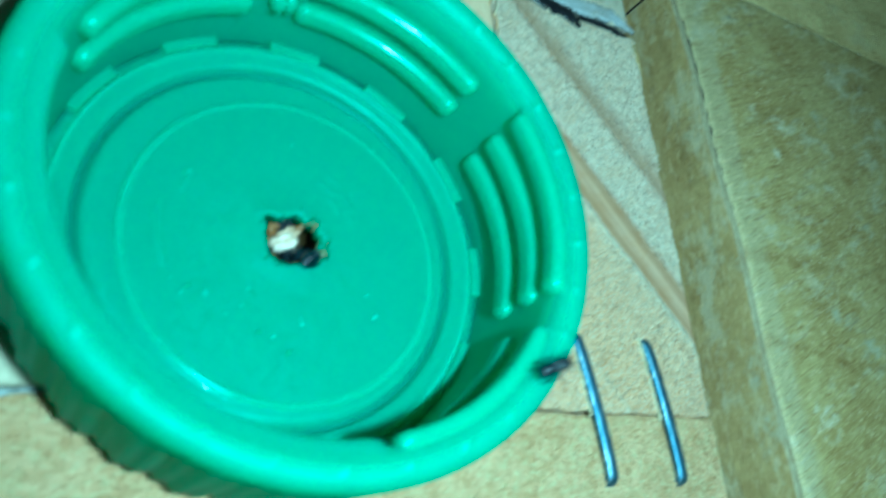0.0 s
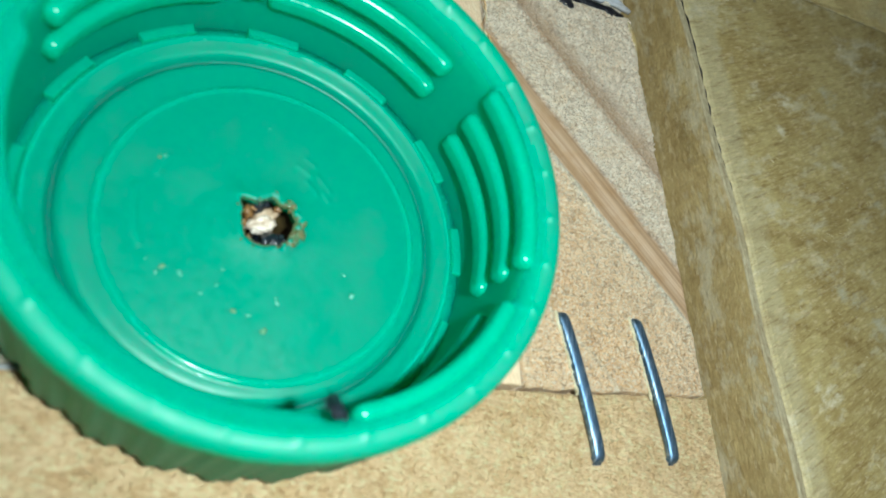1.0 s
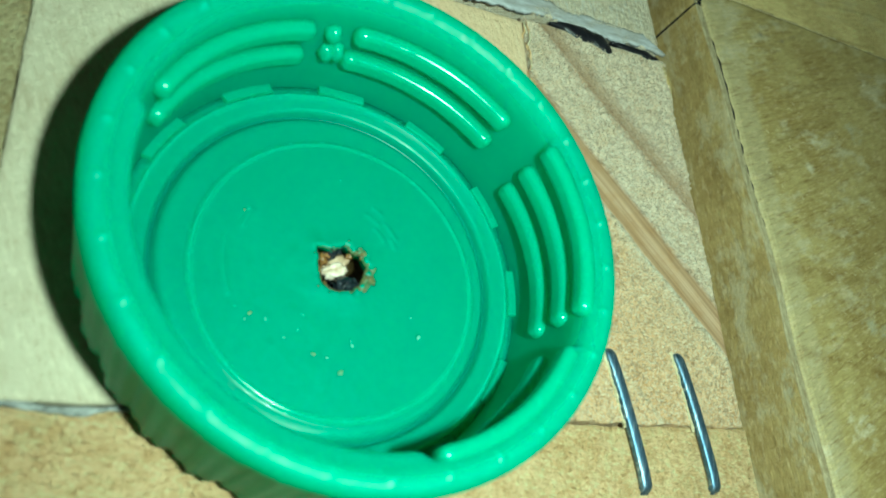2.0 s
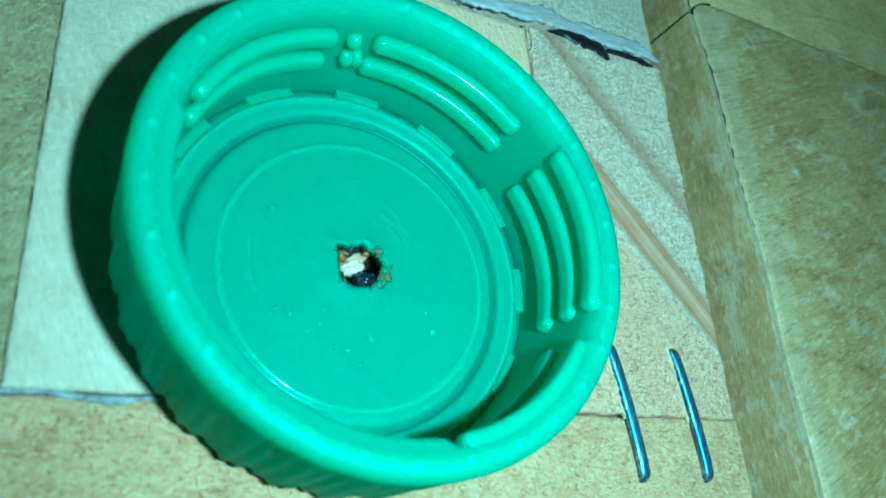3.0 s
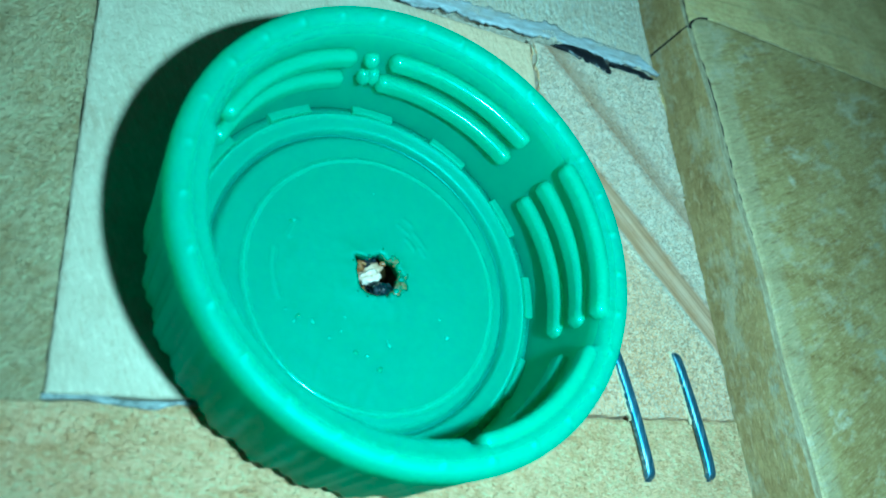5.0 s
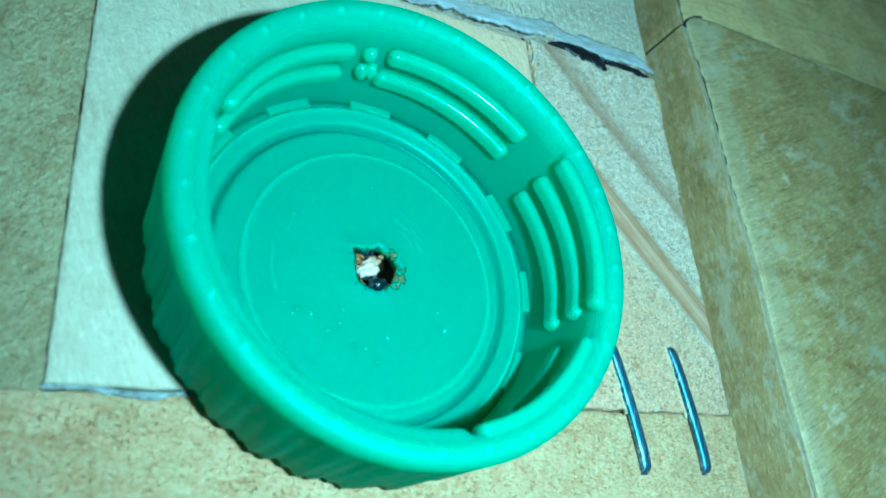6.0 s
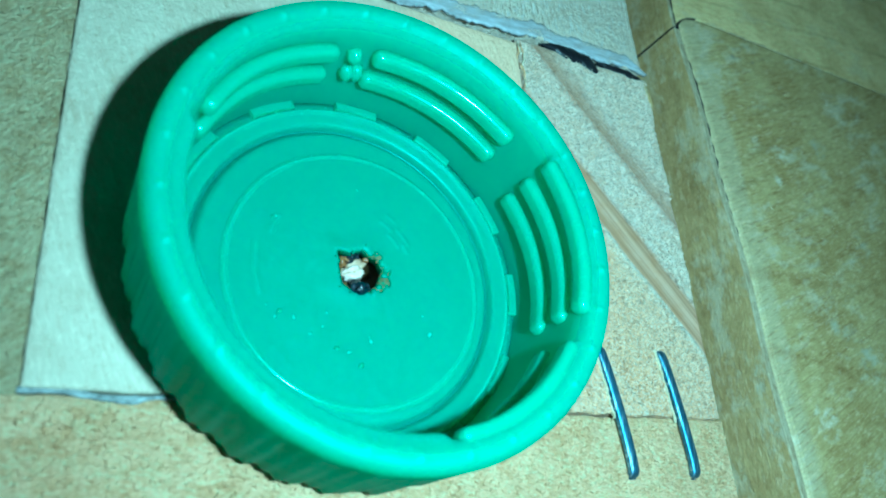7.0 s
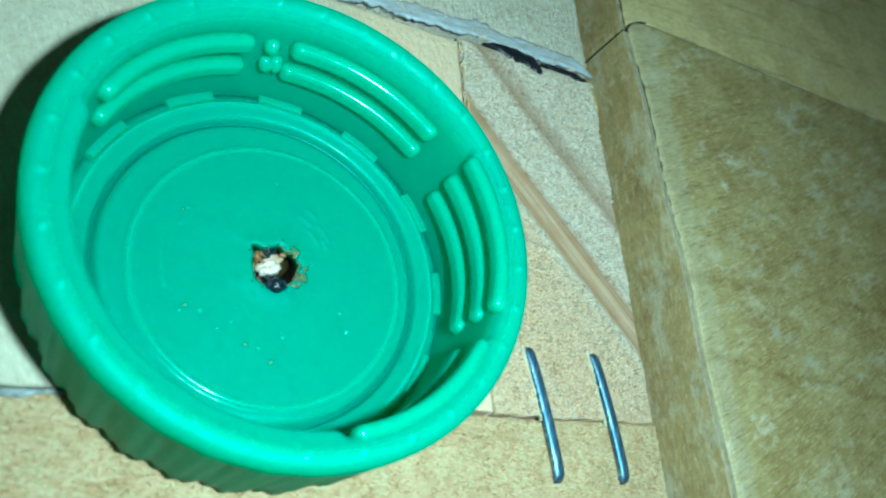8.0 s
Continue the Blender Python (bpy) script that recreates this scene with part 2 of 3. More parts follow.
PALE_AMBER = wood("pale_amber_pine", (0.60, 0.55, 0.41), (0.51, 0.445, 0.32), 70, stain_amount=0.3, bump=0.55, fibre=2.2, grain=0.22, amber=0.8, streak=0.3, stretch=0.6, fleck=0.22)
TAN = wood("tan_pine", (0.88, 0.65, 0.365), (0.76, 0.52, 0.26), 8, stain_amount=0.25, bump=1.0, fibre=3.0, streak=0.9, mottle=0.5, grain=0.4, stretch=1.0, fleck=0.38)
FAR = wood("streaked_old_pine", (0.76, 0.60, 0.27), (0.34, 0.24, 0.095), -7, streak=0.05, stain_amount=0.5, chalk=0.25, bump=0.45, fibre=4.0, grain=0.6, pith=0.3)
LEFT = wood("olive_pine", (0.72, 0.62, 0.36), (0.47, 0.385, 0.20), 128, stain_amount=0.35, bump=1.2, fibre=3.0, streak=0.18, mottle=0.5, grain=0.5, stretch=0.8)
CHALK = (0.80, 0.73, 0.54)
GREY_CHALK = (0.50, 0.48, 0.36)
VEINS = [(45.0, 5.0, 66.0, 5.2, 1.0), (50.0, -4.0, 70.0, -6.0, 0.8)]
OLIVE = wood("old_pine", (0.45, 0.36, 0.152), (0.295, 0.23, 0.092), -24, stain=(0.6, 0.5, 0.34), stain_amount=0.6, chalk=0.5, bump=0.35, fibre=3.0, fleck=0.3, worn_edge=0.5, mottle=0.28, grain=0.75, stretch=0.16, veins=VEINS, pith=0.25, spots_at=[(50.3, 21.8, 2.0, CHALK), (54.4, 21.1, 2.6, CHALK), (52.5, 17.5, 1.6, CHALK), (54.8, 0.3, 2.4, GREY_CHALK), (57.5, -0.4, 2.2, GREY_CHALK), (48.8, -9.8, 3.4, CHALK), (59.5, -3.0, 3.6, GREY_CHALK), (65.3, 11.0, 2.8, GREY_CHALK), (62.4, 24.1, 3.0, GREY_CHALK), (68.0, 32.0, 3.2, CHALK), (50.6, 34.3, 0.8, (0.14, 0.14, 0.14)), (54.2, 34.6, 0.55, (0.18, 0.16, 0.14))])
SIDE = wood("sawn_pine_edge", (0.46, 0.345, 0.145), (0.30, 0.215, 0.08), 80, stain_amount=0.4, chalk=0.5, bump=0.4, fibre=2.6, fleck=0.25, mottle=0.3, grain=0.3, spots_at=[(42.3, -5.5, 5.0, GREY_CHALK), (42.3, -11.0, 4.0, GREY_CHALK), (42.3, 4.0, 2.4, GREY_CHALK)])
FRAY = mottled("orange_torn_fibre", (0.42, 0.25, 0.10), (0.72, 0.50, 0.26), 2.0, 0.5, 0.3)
FIBRE = mottled("pale_torn_fibre", (0.46, 0.39, 0.23), (0.72, 0.64, 0.44), 2.0, 0.6, 0.3)
WORN = wood("worn_pine", (0.46, 0.39, 0.24), (0.37, 0.30, 0.17), 88, stain_amount=0.3, bump=0.6, fibre=3.0, grain=0.4, mottle=0.4)
RINGS = end_grain("end_grain_pine")
SEALANT, seal_bsdf, seal_link = start("grey_sealant", 0.5)
dragged = noise_tex(SEALANT, coords(SEALANT, (0.25, 1.3, 1.0), -4), 1.5, 6, 0.65)
seal_link(ramp(SEALANT, dragged, (0.36, (0.42, 0.42, 0.43)), (0.50, (0.53, 0.54, 0.57)), (0.64, (0.64, 0.65, 0.70))), seal_bsdf.inputs["Base Color"])
seal_link(ramp(SEALANT, noise_tex(SEALANT, coords(SEALANT, (0.4, 1.0, 1.0), -8), 0.7, 5, 0.65), (0.36, (0.28,)), (0.52, (0.68,)), (0.68, (0.92,))), seal_bsdf.inputs["Alpha"])
relief(SEALANT, seal_bsdf, dragged, 0.3, 0.3)
GREY_DUST = mottled("grey_dust", (0.10, 0.10, 0.09), (0.36, 0.37, 0.36), 1.5, 0.6, 0.4)
# black of the resin beads, also of the fillers that imitate shade in open gaps
RESIN_AND_SHADE = mottled("black_resin_and_shade", (0.004, 0.004, 0.006), (0.02, 0.02, 0.026), 1.2, 0.3, 0.5)
STEEL, steel_bsdf, steel_link = start("staple_steel", 0.5, Metallic=1.0)
drawn = noise_tex(STEEL, coords(STEEL, (6.0, 0.35, 1.0), 8), 1.6, 4, 0.6)
steel_link(ramp(STEEL, drawn, (0.34, (0.12, 0.20, 0.31)), (0.52, (0.20, 0.31, 0.46)), (0.66, (0.52, 0.62, 0.74))), steel_bsdf.inputs["Base Color"])
relief(STEEL, steel_bsdf, drawn, 0.25, 0.15)
TUNNEL = mottled("brown_resin", (0.05, 0.036, 0.012), (0.15, 0.105, 0.035), 0.8, 0.4, 0.4)
CRUMB = mottled("amber_crumb", (0.12, 0.055, 0.015), (0.28, 0.15, 0.05), 2.5, 0.35, 0.4)
WAX = mottled("cream_wax", (0.40, 0.28, 0.17), (0.84, 0.76, 0.64), 1.0, 0.4, 0.5)
BEIGE = mottled("beige_wax", (0.30, 0.20, 0.11), (0.58, 0.46, 0.32), 1.3, 0.5, 0.4)
SPECK = mottled("whitish_speck", (0.06, 0.34, 0.22), (0.17, 0.44, 0.32), 3.0, 0.25, 0.3)
SMUDGE = mottled("brownish_smudge", (0.08, 0.27, 0.13), (0.21, 0.29, 0.15), 3.0, 0.4, 0.3)
BEE = mottled("black_chitin", (0.004, 0.006, 0.009), (0.016, 0.021, 0.029), 4.0, 0.16, 0.3, Specular_IOR_Level=0.4)
FILM = mottled("amber_resin_film", (0.13, 0.085, 0.02), (0.36, 0.21, 0.06), 1.8, 0.25, 0.6, Transmission_Weight=0.4, Alpha=0.75)
FLAKE = mottled("green_stained_resin", (0.08, 0.19, 0.08), (0.32, 0.26, 0.10), 1.8, 0.22, 0.6, Transmission_Weight=0.4, Alpha=0.7)
DROPLET = mottled("glossy_resin_droplet", (0.10, 0.14, 0.05), (0.24, 0.22, 0.09), 2.0, 0.05, 0.1, Specular_IOR_Level=0.9, Transmission_Weight=0.3)
EYE = mottled("dark_eye", (0.012, 0.014, 0.02), (0.03, 0.034, 0.045), 6.0, 0.12, 0.1)
WING, wing_bsdf, _ = start("smoky_wing", 0.25, Transmission_Weight=0.4, Alpha=0.15)
wing_bsdf.inputs["Base Color"].default_value = (0.04, 0.04, 0.045, 1)
TABLE = wood("dark_bench", (0.10, 0.07, 0.045), (0.07, 0.045, 0.03), 0)


# ---- building helpers ----
def part(name, bm, material, parent=None, label="", smooth=True):
    data = bpy.data.meshes.new(name)
    bmesh.ops.recalc_face_normals(bm, faces=bm.faces)
    for f in bm.faces:
        f.smooth = smooth
    bm.to_mesh(data)
    bm.free()
    data.materials.append(material)
    ob = new(name, data)
    ob.parent = parent
    return tagged(ob, label)


def thing(name, label, category, group="", kind="", at=(0, 0, 0)):
    ob = new(name)
    ob.empty_display_size = 0.002
    ob.location = [c * MM for c in at]
    return tagged(ob, label, category, group, kind)


def wobble(x, y, z=0.0, scale=1.0):
    return noise.noise(Vector((x * scale, y * scale, z)))


def steps(a, b, fine, lo=-60.0, hi=75.0):
    """Places from a to b, close together between lo and hi and far apart beyond."""
    out, s = [a], (1 if b > a else -1)
    while (b - out[-1]) * s > 1e-6:
        at = out[-1]
        size = fine if lo < at < hi else 6.0
        out.append(at + s * min(size, abs(b - at)))
    return out


def board(name, x0, x1, y0, y1, z0, z1, material, label, bevel=0.25, rough=0.12, seed=1.0, hole=None, fine=0.6, category="board"):
    """A sawn board with uneven, slightly rounded edges; hole: x, y, radius."""
    sides = []
    for side, (ax, ay, bx, by) in enumerate(((x0, y0, x1, y0), (x1, y0, x1, y1), (x1, y1, x0, y1), (x0, y1, x0, y0))):
        line = [(x, ay) for x in steps(ax, bx, fine)] if side % 2 == 0 else [(ax, y) for y in steps(ay, by, fine)]
        for x, y in line[:-1]:
            j = rough * (wobble(x, y, seed, 0.35) + 0.7 * wobble(x, y, seed + 9, 1.3))
            sides.append((side, x, y, j))
    normals = ((0, -1), (1, 0), (0, 1), (-1, 0))
    bm = bmesh.new()

    def ring(inset, z):
        out = []
        for side, x, y, j in sides:
            nx, ny = normals[side]
            px, py = x + nx * j, y + ny * j
            px, py = min(max(px, x0 + inset - abs(j)), x1 - inset + abs(j)), min(max(py, y0 + inset - abs(j)), y1 - inset + abs(j))
            px -= nx * inset if side % 2 else 0
            py -= ny * inset if side % 2 == 0 else 0
            out.append(bm.verts.new((px * MM, py * MM, (z + 0.25 * j * (inset > 0)) * MM)))
        return out

    rings = [ring(0, z0), ring(0, z1 - bevel), ring(bevel * 0.35, z1 - bevel * 0.3), ring(bevel, z1)]
    n = len(sides)
    for low, high in zip(rings, rings[1:]):
        for i in range(n):
            bm.faces.new((low[i], low[(i + 1) % n], high[(i + 1) % n], high[i]))
    if hole:
        hx, hy, hr = hole
        loops = []
        for z in (z1, z0):
            loops.append([bm.verts.new(((hx + hr * math.cos(a)) * MM, (hy + hr * math.sin(a)) * MM, z * MM)) for a in np.linspace(0, 2 * math.pi, 40, endpoint=False)])
        for i in range(40):
            bm.faces.new((loops[0][i], loops[0][(i + 1) % 40], loops[1][(i + 1) % 40], loops[1][i]))
        for outer, inner in ((rings[-1], loops[0]), (rings[0], loops[1])):
            edges = []
            for lp in (outer, inner):
                for i in range(len(lp)):
                    a, b = lp[i], lp[(i + 1) % len(lp)]
                    edges.append(bm.edges.get((a, b)) or bm.edges.new((a, b)))
            bmesh.ops.triangle_fill(bm, use_beauty=True, edges=edges)
    else:
        bm.faces.new(rings[-1])
        bm.faces.new(rings[0])
    ob = part(name, bm, material, None, smooth=False)
    return tagged(ob, label, category)


def bow(v, power):
    return math.copysign(abs(v) ** power, v)


def sweep(points, widths, heights, segments=12, full=True, closed_ends=True, square=1.0):
    """A tube of elliptic section along points; full=False keeps the upper half with a flat foot."""
    bm = bmesh.new()
    pts = [Vector(p) for p in points]
    rings = []
    for i, p in enumerate(pts):
        way = (pts[min(i + 1, len(pts) - 1)] - pts[max(i - 1, 0)]).normalized()
        up = Vector((0, 0, 1)) if abs(way.z) < 0.9 else Vector((0, 1, 0))
        side = way.cross(up).normalized()
        up = side.cross(way).normalized()
        span = 2 * math.pi if full else math.pi
        count = segments if full else segments + 1
        rings.append([bm.verts.new((p + side * widths[i] * bow(math.cos(span * k / segments), square) + up * heights[i] * bow(math.sin(span * k / segments), square)) * MM) for k in range(count)])
    for a, b in zip(rings, rings[1:]):
        for k in range(len(a)):
            bm.faces.new((a[k], a[(k + 1) % len(a)], b[(k + 1) % len(b)], b[k]))
    if closed_ends:
        bm.faces.new(rings[0])
        bm.faces.new(rings[-1])
    return bm


def blob(centre, size, turn=(0, 0, 0), rough=0.0, seed=0.0, detail=2):
    bm = bmesh.new()
    bmesh.ops.create_icosphere(bm, subdivisions=detail, radius=1.0)
    m = Matrix.Translation(Vector(centre) * MM) @ Euler([radians(a) for a in turn]).to_matrix().to_4x4()
    for v in bm.verts:
        k = 1 + rough * noise.noise(v.co * 1.7 + Vector((seed, seed * 2, 0)))
        v.co = m @ Vector([v.co[i] * size[i] * k * MM for i in range(3)])
    return bm


# ---- the boards ----
HOLE = (0.5, -0.15)
TOP = 0.1
bench = board("floor", -260, 260, -220, 260, -32, -12, TABLE, "dark wooden bench under the boards", 0.6, 0.1, 3.0, fine=6.0, category="bench")
tagged(bench, kind="structure")
board("wooden_board", -20.15, 18.9, -9.45, 27.6, -12, TOP, PALE_AMBER, "pale smooth pine board with the green cap on it", 0.18, 0.10, 2.0, hole=(*HOLE, 2.75))
board("wooden_board", -140, -20.22, -9.68, 150, -12, -0.05, LEFT, "tan rough pine board beside the pale board", 0.2, 0.14, 4.0)
board("wooden_board", -140, 37.2, -140, -9.75, -12, -0.3, TAN, "light tan mottled pine board held by two staples", 0.22, 0.13, 6.0)
board("wooden_block", 19.15, 36.7, -9.6, 28.3, -12, 0.0, RINGS, "pine block with slanting year rings on its sawn end", 0.2, 0.22, 8.0, category="block")
board("wooden_board", -20.15, 36.3, 29.3, 150, -12, 0.1, PALE, "pale pine board above the grey sealant", 0.25, 0.2, 10.0)
def lean(x, y):
    """The crooked edge of the thick boards: it draws aside towards the far end."""
    u = min(1.0, max(0.0, (y - 8.0) / 30.0))
    near = min(1.0, max(0.0, 1.0 - (x - 43.5) / 18.0))
    return x - 1.1 * u * (1.2 - 0.2 * u) * near + 0.16 * math.sin(y * 0.31) * near


def crooked(ob, corner=0.0):
    """Bend a board along lean(), and round off its far corner by so much."""
    for v in ob.data.vertices:
        x, y, z = v.co / MM
        if corner:
            y -= corner * math.exp(-max(0.0, x - 43.2) / 1.2) * (30 < y < 60)
        v.co = Vector((lean(x, y), y, z)) * MM
    return ob


def edge_strip(x0, x1, y0, y1, top, seed, label):
    """A sawn strip on edge with a paler, worn upper edge."""
    ob = thing("edge_strip", label, "strip")
    for name, low, high, coat, words in (("sawn_face", -12, top - 0.16, SIDE, ""), ("worn_edge", top - 0.156, top, WORN, "pale worn upper edge")):
        piece = crooked(board(name, x0, x1, y0, y1, low, high, coat, words, 0.07 if name == "worn_edge" else 0.01, 0.05, seed))
        del piece["category"]
        piece.parent = ob
    return ob


edge_strip(42.3, 43.12, -140, 35.72, 2.15, 12.0, "thin weathered wooden strip along the thick board")
edge_strip(42.3, 42.75, 35.98, 150, 2.1, 13.0, "orange brown wooden strip beyond the upright joint")
crooked(board("wooden_board", 43.22, 200, -140, 38.45, -12, 2.3, OLIVE, "thick weathered pine board with chalky worn patches", 0.3, 0.04, 14.0), 2.1)
crooked(board("wooden_board", 42.87, 200, 38.6, 150, -12, 1.95, FAR, "thick brown pine board beyond the joint", 0.12, 0.08, 16.0), 2.1)


# ---- the bottle cap ----
def hole_edge(a, grow=0.0):
    r = 1.62 + 0.72 * math.exp(-(((a % (2 * math.pi) - 2.42) / 0.26) ** 2)) + 0.10 * math.sin(2 * a + 0.4) + 0.07 * math.sin(5 * a) + 0.16 * wobble(math.cos(a) * 3, math.sin(a) * 3, 5.0) + grow
    return HOLE[0] + r * math.cos(a), HOLE[1] + r * math.sin(a)


def knurl(a):
    """Depth of the grip flutes: thirty scallops with a finer ridge on each."""
    u = (math.degrees(a) / 12.0 + 0.15) % 1.0
    return 0.34 * (1 - abs(2 * u - 1)) ** 1.4 + 0.07 * math.sin(6 * math.pi * u)


def rim_nub(a):
    """Stumps of thirty torn-off bridges on the rim, 12 degrees apart."""
    d = (math.degrees(a) - 4.2 + 6.0) % 12.0 - 6.0
    return 0.14 * math.exp(-((d / 0.85) ** 2))


MARKS = [(33, 46, 4.3), (30, 44, 5.2), (48, 60, 4.8), (24, 31, 4.8), (172, 200, 7.4), (150, 161, 6.6), (52, 58, 5.6)]


def emboss(r, a):
    """Faint moulded strokes on the disc."""
    h, deg = 0.0, math.degrees(a) % 360
    for a0, a1, mid in MARKS:
        gap = max(a0 - deg, deg - a1, 0.0) * math.pi / 180 * r
        h += 0.07 * math.exp(-(((r - mid) / 0.16) ** 2) - (gap / 0.2) ** 2)
    return h


def bead_off(x, y):
    """How far a place lies outside the moulded bead, which runs not quite round the disc's middle."""
    return math.hypot(x - 0.42, y + 0.5) - 9.82


def disc_bead(x, y):
    d = bead_off(x, y)
    u = min(1.0, max(0.0, (d - 0.05) / 0.3))
    return 0.06 * math.exp(-((d / 0.13) ** 2)) - 0.09 * u * u * (3 - 2 * u)


def lathe(profile, n=360, detail=None, swell=None):
    """A closed ring from (r, z, flute) rows; r below zero marks a row on the torn hole's edge, grown by that much."""
    bm = bmesh.new()
    rings = []
    for r, z, flute in profile:
        row = []
        for k in range(n):
            a = 2 * math.pi * k / n
            if r < 0:
                x, y = hole_edge(a, -r - 1.0)
            else:
                q = r - flute * knurl(a) - (swell(r, z, a) if swell else 0.0)
                x, y = q * math.cos(a) - 0.005 * z, q * math.sin(a) + 0.023 * z
            row.append(bm.verts.new((x * MM, y * MM, (z + (detail(r, z, a) if detail else 0.0)) * MM)))
        rings.append(row)
    for a, b in zip(rings, rings[1:] + rings[:1]):
        for k in range(n):
            bm.faces.new((a[k], a[(k + 1) % n], b[(k + 1) % n], b[k]))
    return bm


cap = thing("bottle_cap", "green plastic screw cap lying open side up on pine", "bottle cap")
WALL = [(14.0, 0.9, 0), (14.05, 2.0, 0), (14.1, 5.0, 0), (14.1, 7.6, 0), *[(14.1, 7.9 + 0.2 * k, 0) for k in range(6)], (14.12, 9.1, 0), (14.16, 9.3, 0), (14.21, 9.5, 0), (14.28, 9.7, 0), (14.36, 9.88, 0), (14.46, 10.06, 0), (14.58, 10.23, 0), (14.72, 10.38, 0), (14.88, 10.51, 0), (15.05, 10.6, 0), (15.25, 10.65, 0), (15.45, 10.65, 0), (15.65, 10.61, 0), (15.82, 10.52, 0), (15.96, 10.38, 0), (16.06, 10.18, 0), (16.11, 9.9, 0), (16.12, 9.5, 0.1), (16.1, 9.2, 0.4), (16.05, 8.8, 0.8)]


def rim_thread(r, z, a):
    """The topmost threads that run into the rim on one side of the cap."""
    if r > 14.62:
        return 0.0
    deg, amount = math.degrees(a) % 360, 0.0
    for a0, a1, mid, half, most in ((164.0, 277.6, 9.35, 0.62, 0.55), (340.0, 389.0, 10.0, 0.5, 0.72), (280.4, 328.2, 10.0, 0.5, 0.72)):
        for turn in (0.0, 360.0):
            at = deg + turn
            amount += most * math.exp(-(((z - mid) / half) ** 4)) / (1 + math.exp(min(40.0, (a0 - at) * 1.6))) / (1 + math.exp(min(40.0, (at - a1) * 1.6)))
    return amount


SKIRT = [(16.0, 7.0, 1), (15.95, 5.0, 1), (15.9, 3.0, 1), (15.85, 1.4, 1), (15.75, 0.7, 1), (15.5, 0.3, 0.8), (15.1, TOP, 0.5), (14.0, TOP, 0)]
part("body", lathe(WALL + SKIRT, 1080, lambda r, z, a: rim_nub(a) * math.exp(-(((r - 15.1) / 0.3) ** 2)) if z > 10 else 0.0, rim_thread), GREEN, cap, "ribbed green plastic wall with a rounded rim")
for coat in (GREEN_GLOSS, SCUFFED):
    cap.children[0].data.materials.append(coat)
for face in cap.children[0].data.polygons:
    x, y, z = face.center / MM
    span = math.hypot(x, y)
    face.material_index = 1 if z > 9.75 and span < 14.8 else 2 if span > 15.2 and z < 9.4 else 0
LINER = [(-1.0, 0.90, 0), (-1.12, 1.08, 0), (-1.35, 1.1, 0), (-1.6, 1.02, 0), *[(4.0 + 0.13 * k, 1.0, 0) for k in range(36)], *[(8.7 + 0.08 * k, 1.0, 0) for k in range(25)], (10.75, 0.91, 0), (10.95, 0.9, 0), (11.12, 0.87, 0), (11.26, 0.81, 0), (11.38, 0.71, 0), (11.48, 0.58, 0), (11.57, 0.43, 0), (11.66, 0.3, 0), (11.75, 0.25, 0), (11.84, 0.42, 0), (11.91, 0.66, 0), (11.99, 0.84, 0), (12.1, 0.94, 0), (12.3, 1.01, 0), (12.55, 1.09, 0), (12.8, 1.19, 0), (12.95, 1.27, 0), (13.04, 1.32, 0), (13.12, 1.34, 0), (13.2, 1.28, 0), (13.3, 1.1, 0), (13.5, 1.0, 0), (13.98, 0.9, 0), (13.98, TOP + 0.004, 0), (9.0, TOP + 0.004, 0), (-1.05, TOP + 0.004, 0)]
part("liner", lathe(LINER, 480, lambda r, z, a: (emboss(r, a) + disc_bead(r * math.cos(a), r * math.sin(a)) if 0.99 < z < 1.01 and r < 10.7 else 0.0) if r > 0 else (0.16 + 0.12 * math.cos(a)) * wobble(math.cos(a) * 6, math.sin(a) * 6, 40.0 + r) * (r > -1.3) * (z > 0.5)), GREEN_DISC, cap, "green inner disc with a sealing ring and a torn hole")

liner = cap.children[1]
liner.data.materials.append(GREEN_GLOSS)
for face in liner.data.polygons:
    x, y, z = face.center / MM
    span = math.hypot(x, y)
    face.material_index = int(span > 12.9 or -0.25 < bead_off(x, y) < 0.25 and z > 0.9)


def thread(a0, a1, z0, z1, depth=0.74, half=0.74):
    """One interrupted thread on the inner wall, from angle a0 to a1, with rounded, thickened ends."""
    n = max(12, int(abs(a1 - a0) / 1.4))
    bm = bmesh.new()
    rings = []
    for i in range(n + 1):
        u = 0.5 - 0.5 * math.cos(math.pi * i / n)
        a, z = radians(a0 + (a1 - a0) * u), z0 + (z1 - z0) * u
        end = min(1.0, min(u, 1 - u) * abs(a1 - a0) / 2.9)
        k = max(0.02, 1 - (1 - end) ** 2.6) ** (1 / 2.6)
        swell = 1.0
        row = []
        for s in range(17):
            b = math.pi * s / 16
            r = 14.25 - (depth * k * swell + 0.12) * min(1.0, 1.06 * math.sin(b) ** 0.5)
            h = z + half * k * math.copysign(abs(math.cos(b)) ** 0.75, math.cos(b))
            row.append(bm.verts.new((r * math.cos(a) * MM, r * math.sin(a) * MM, h * MM)))
        rings.append(row)
    for p, q in zip(rings, rings[1:]):
        for s in range(16):
            bm.faces.new((p[s], p[s + 1], q[s + 1], q[s]))
        bm.faces.new((p[16], p[0], q[0], q[16]))
    bm.faces.new(rings[0])
    bm.faces.new(rings[-1])
    return bm


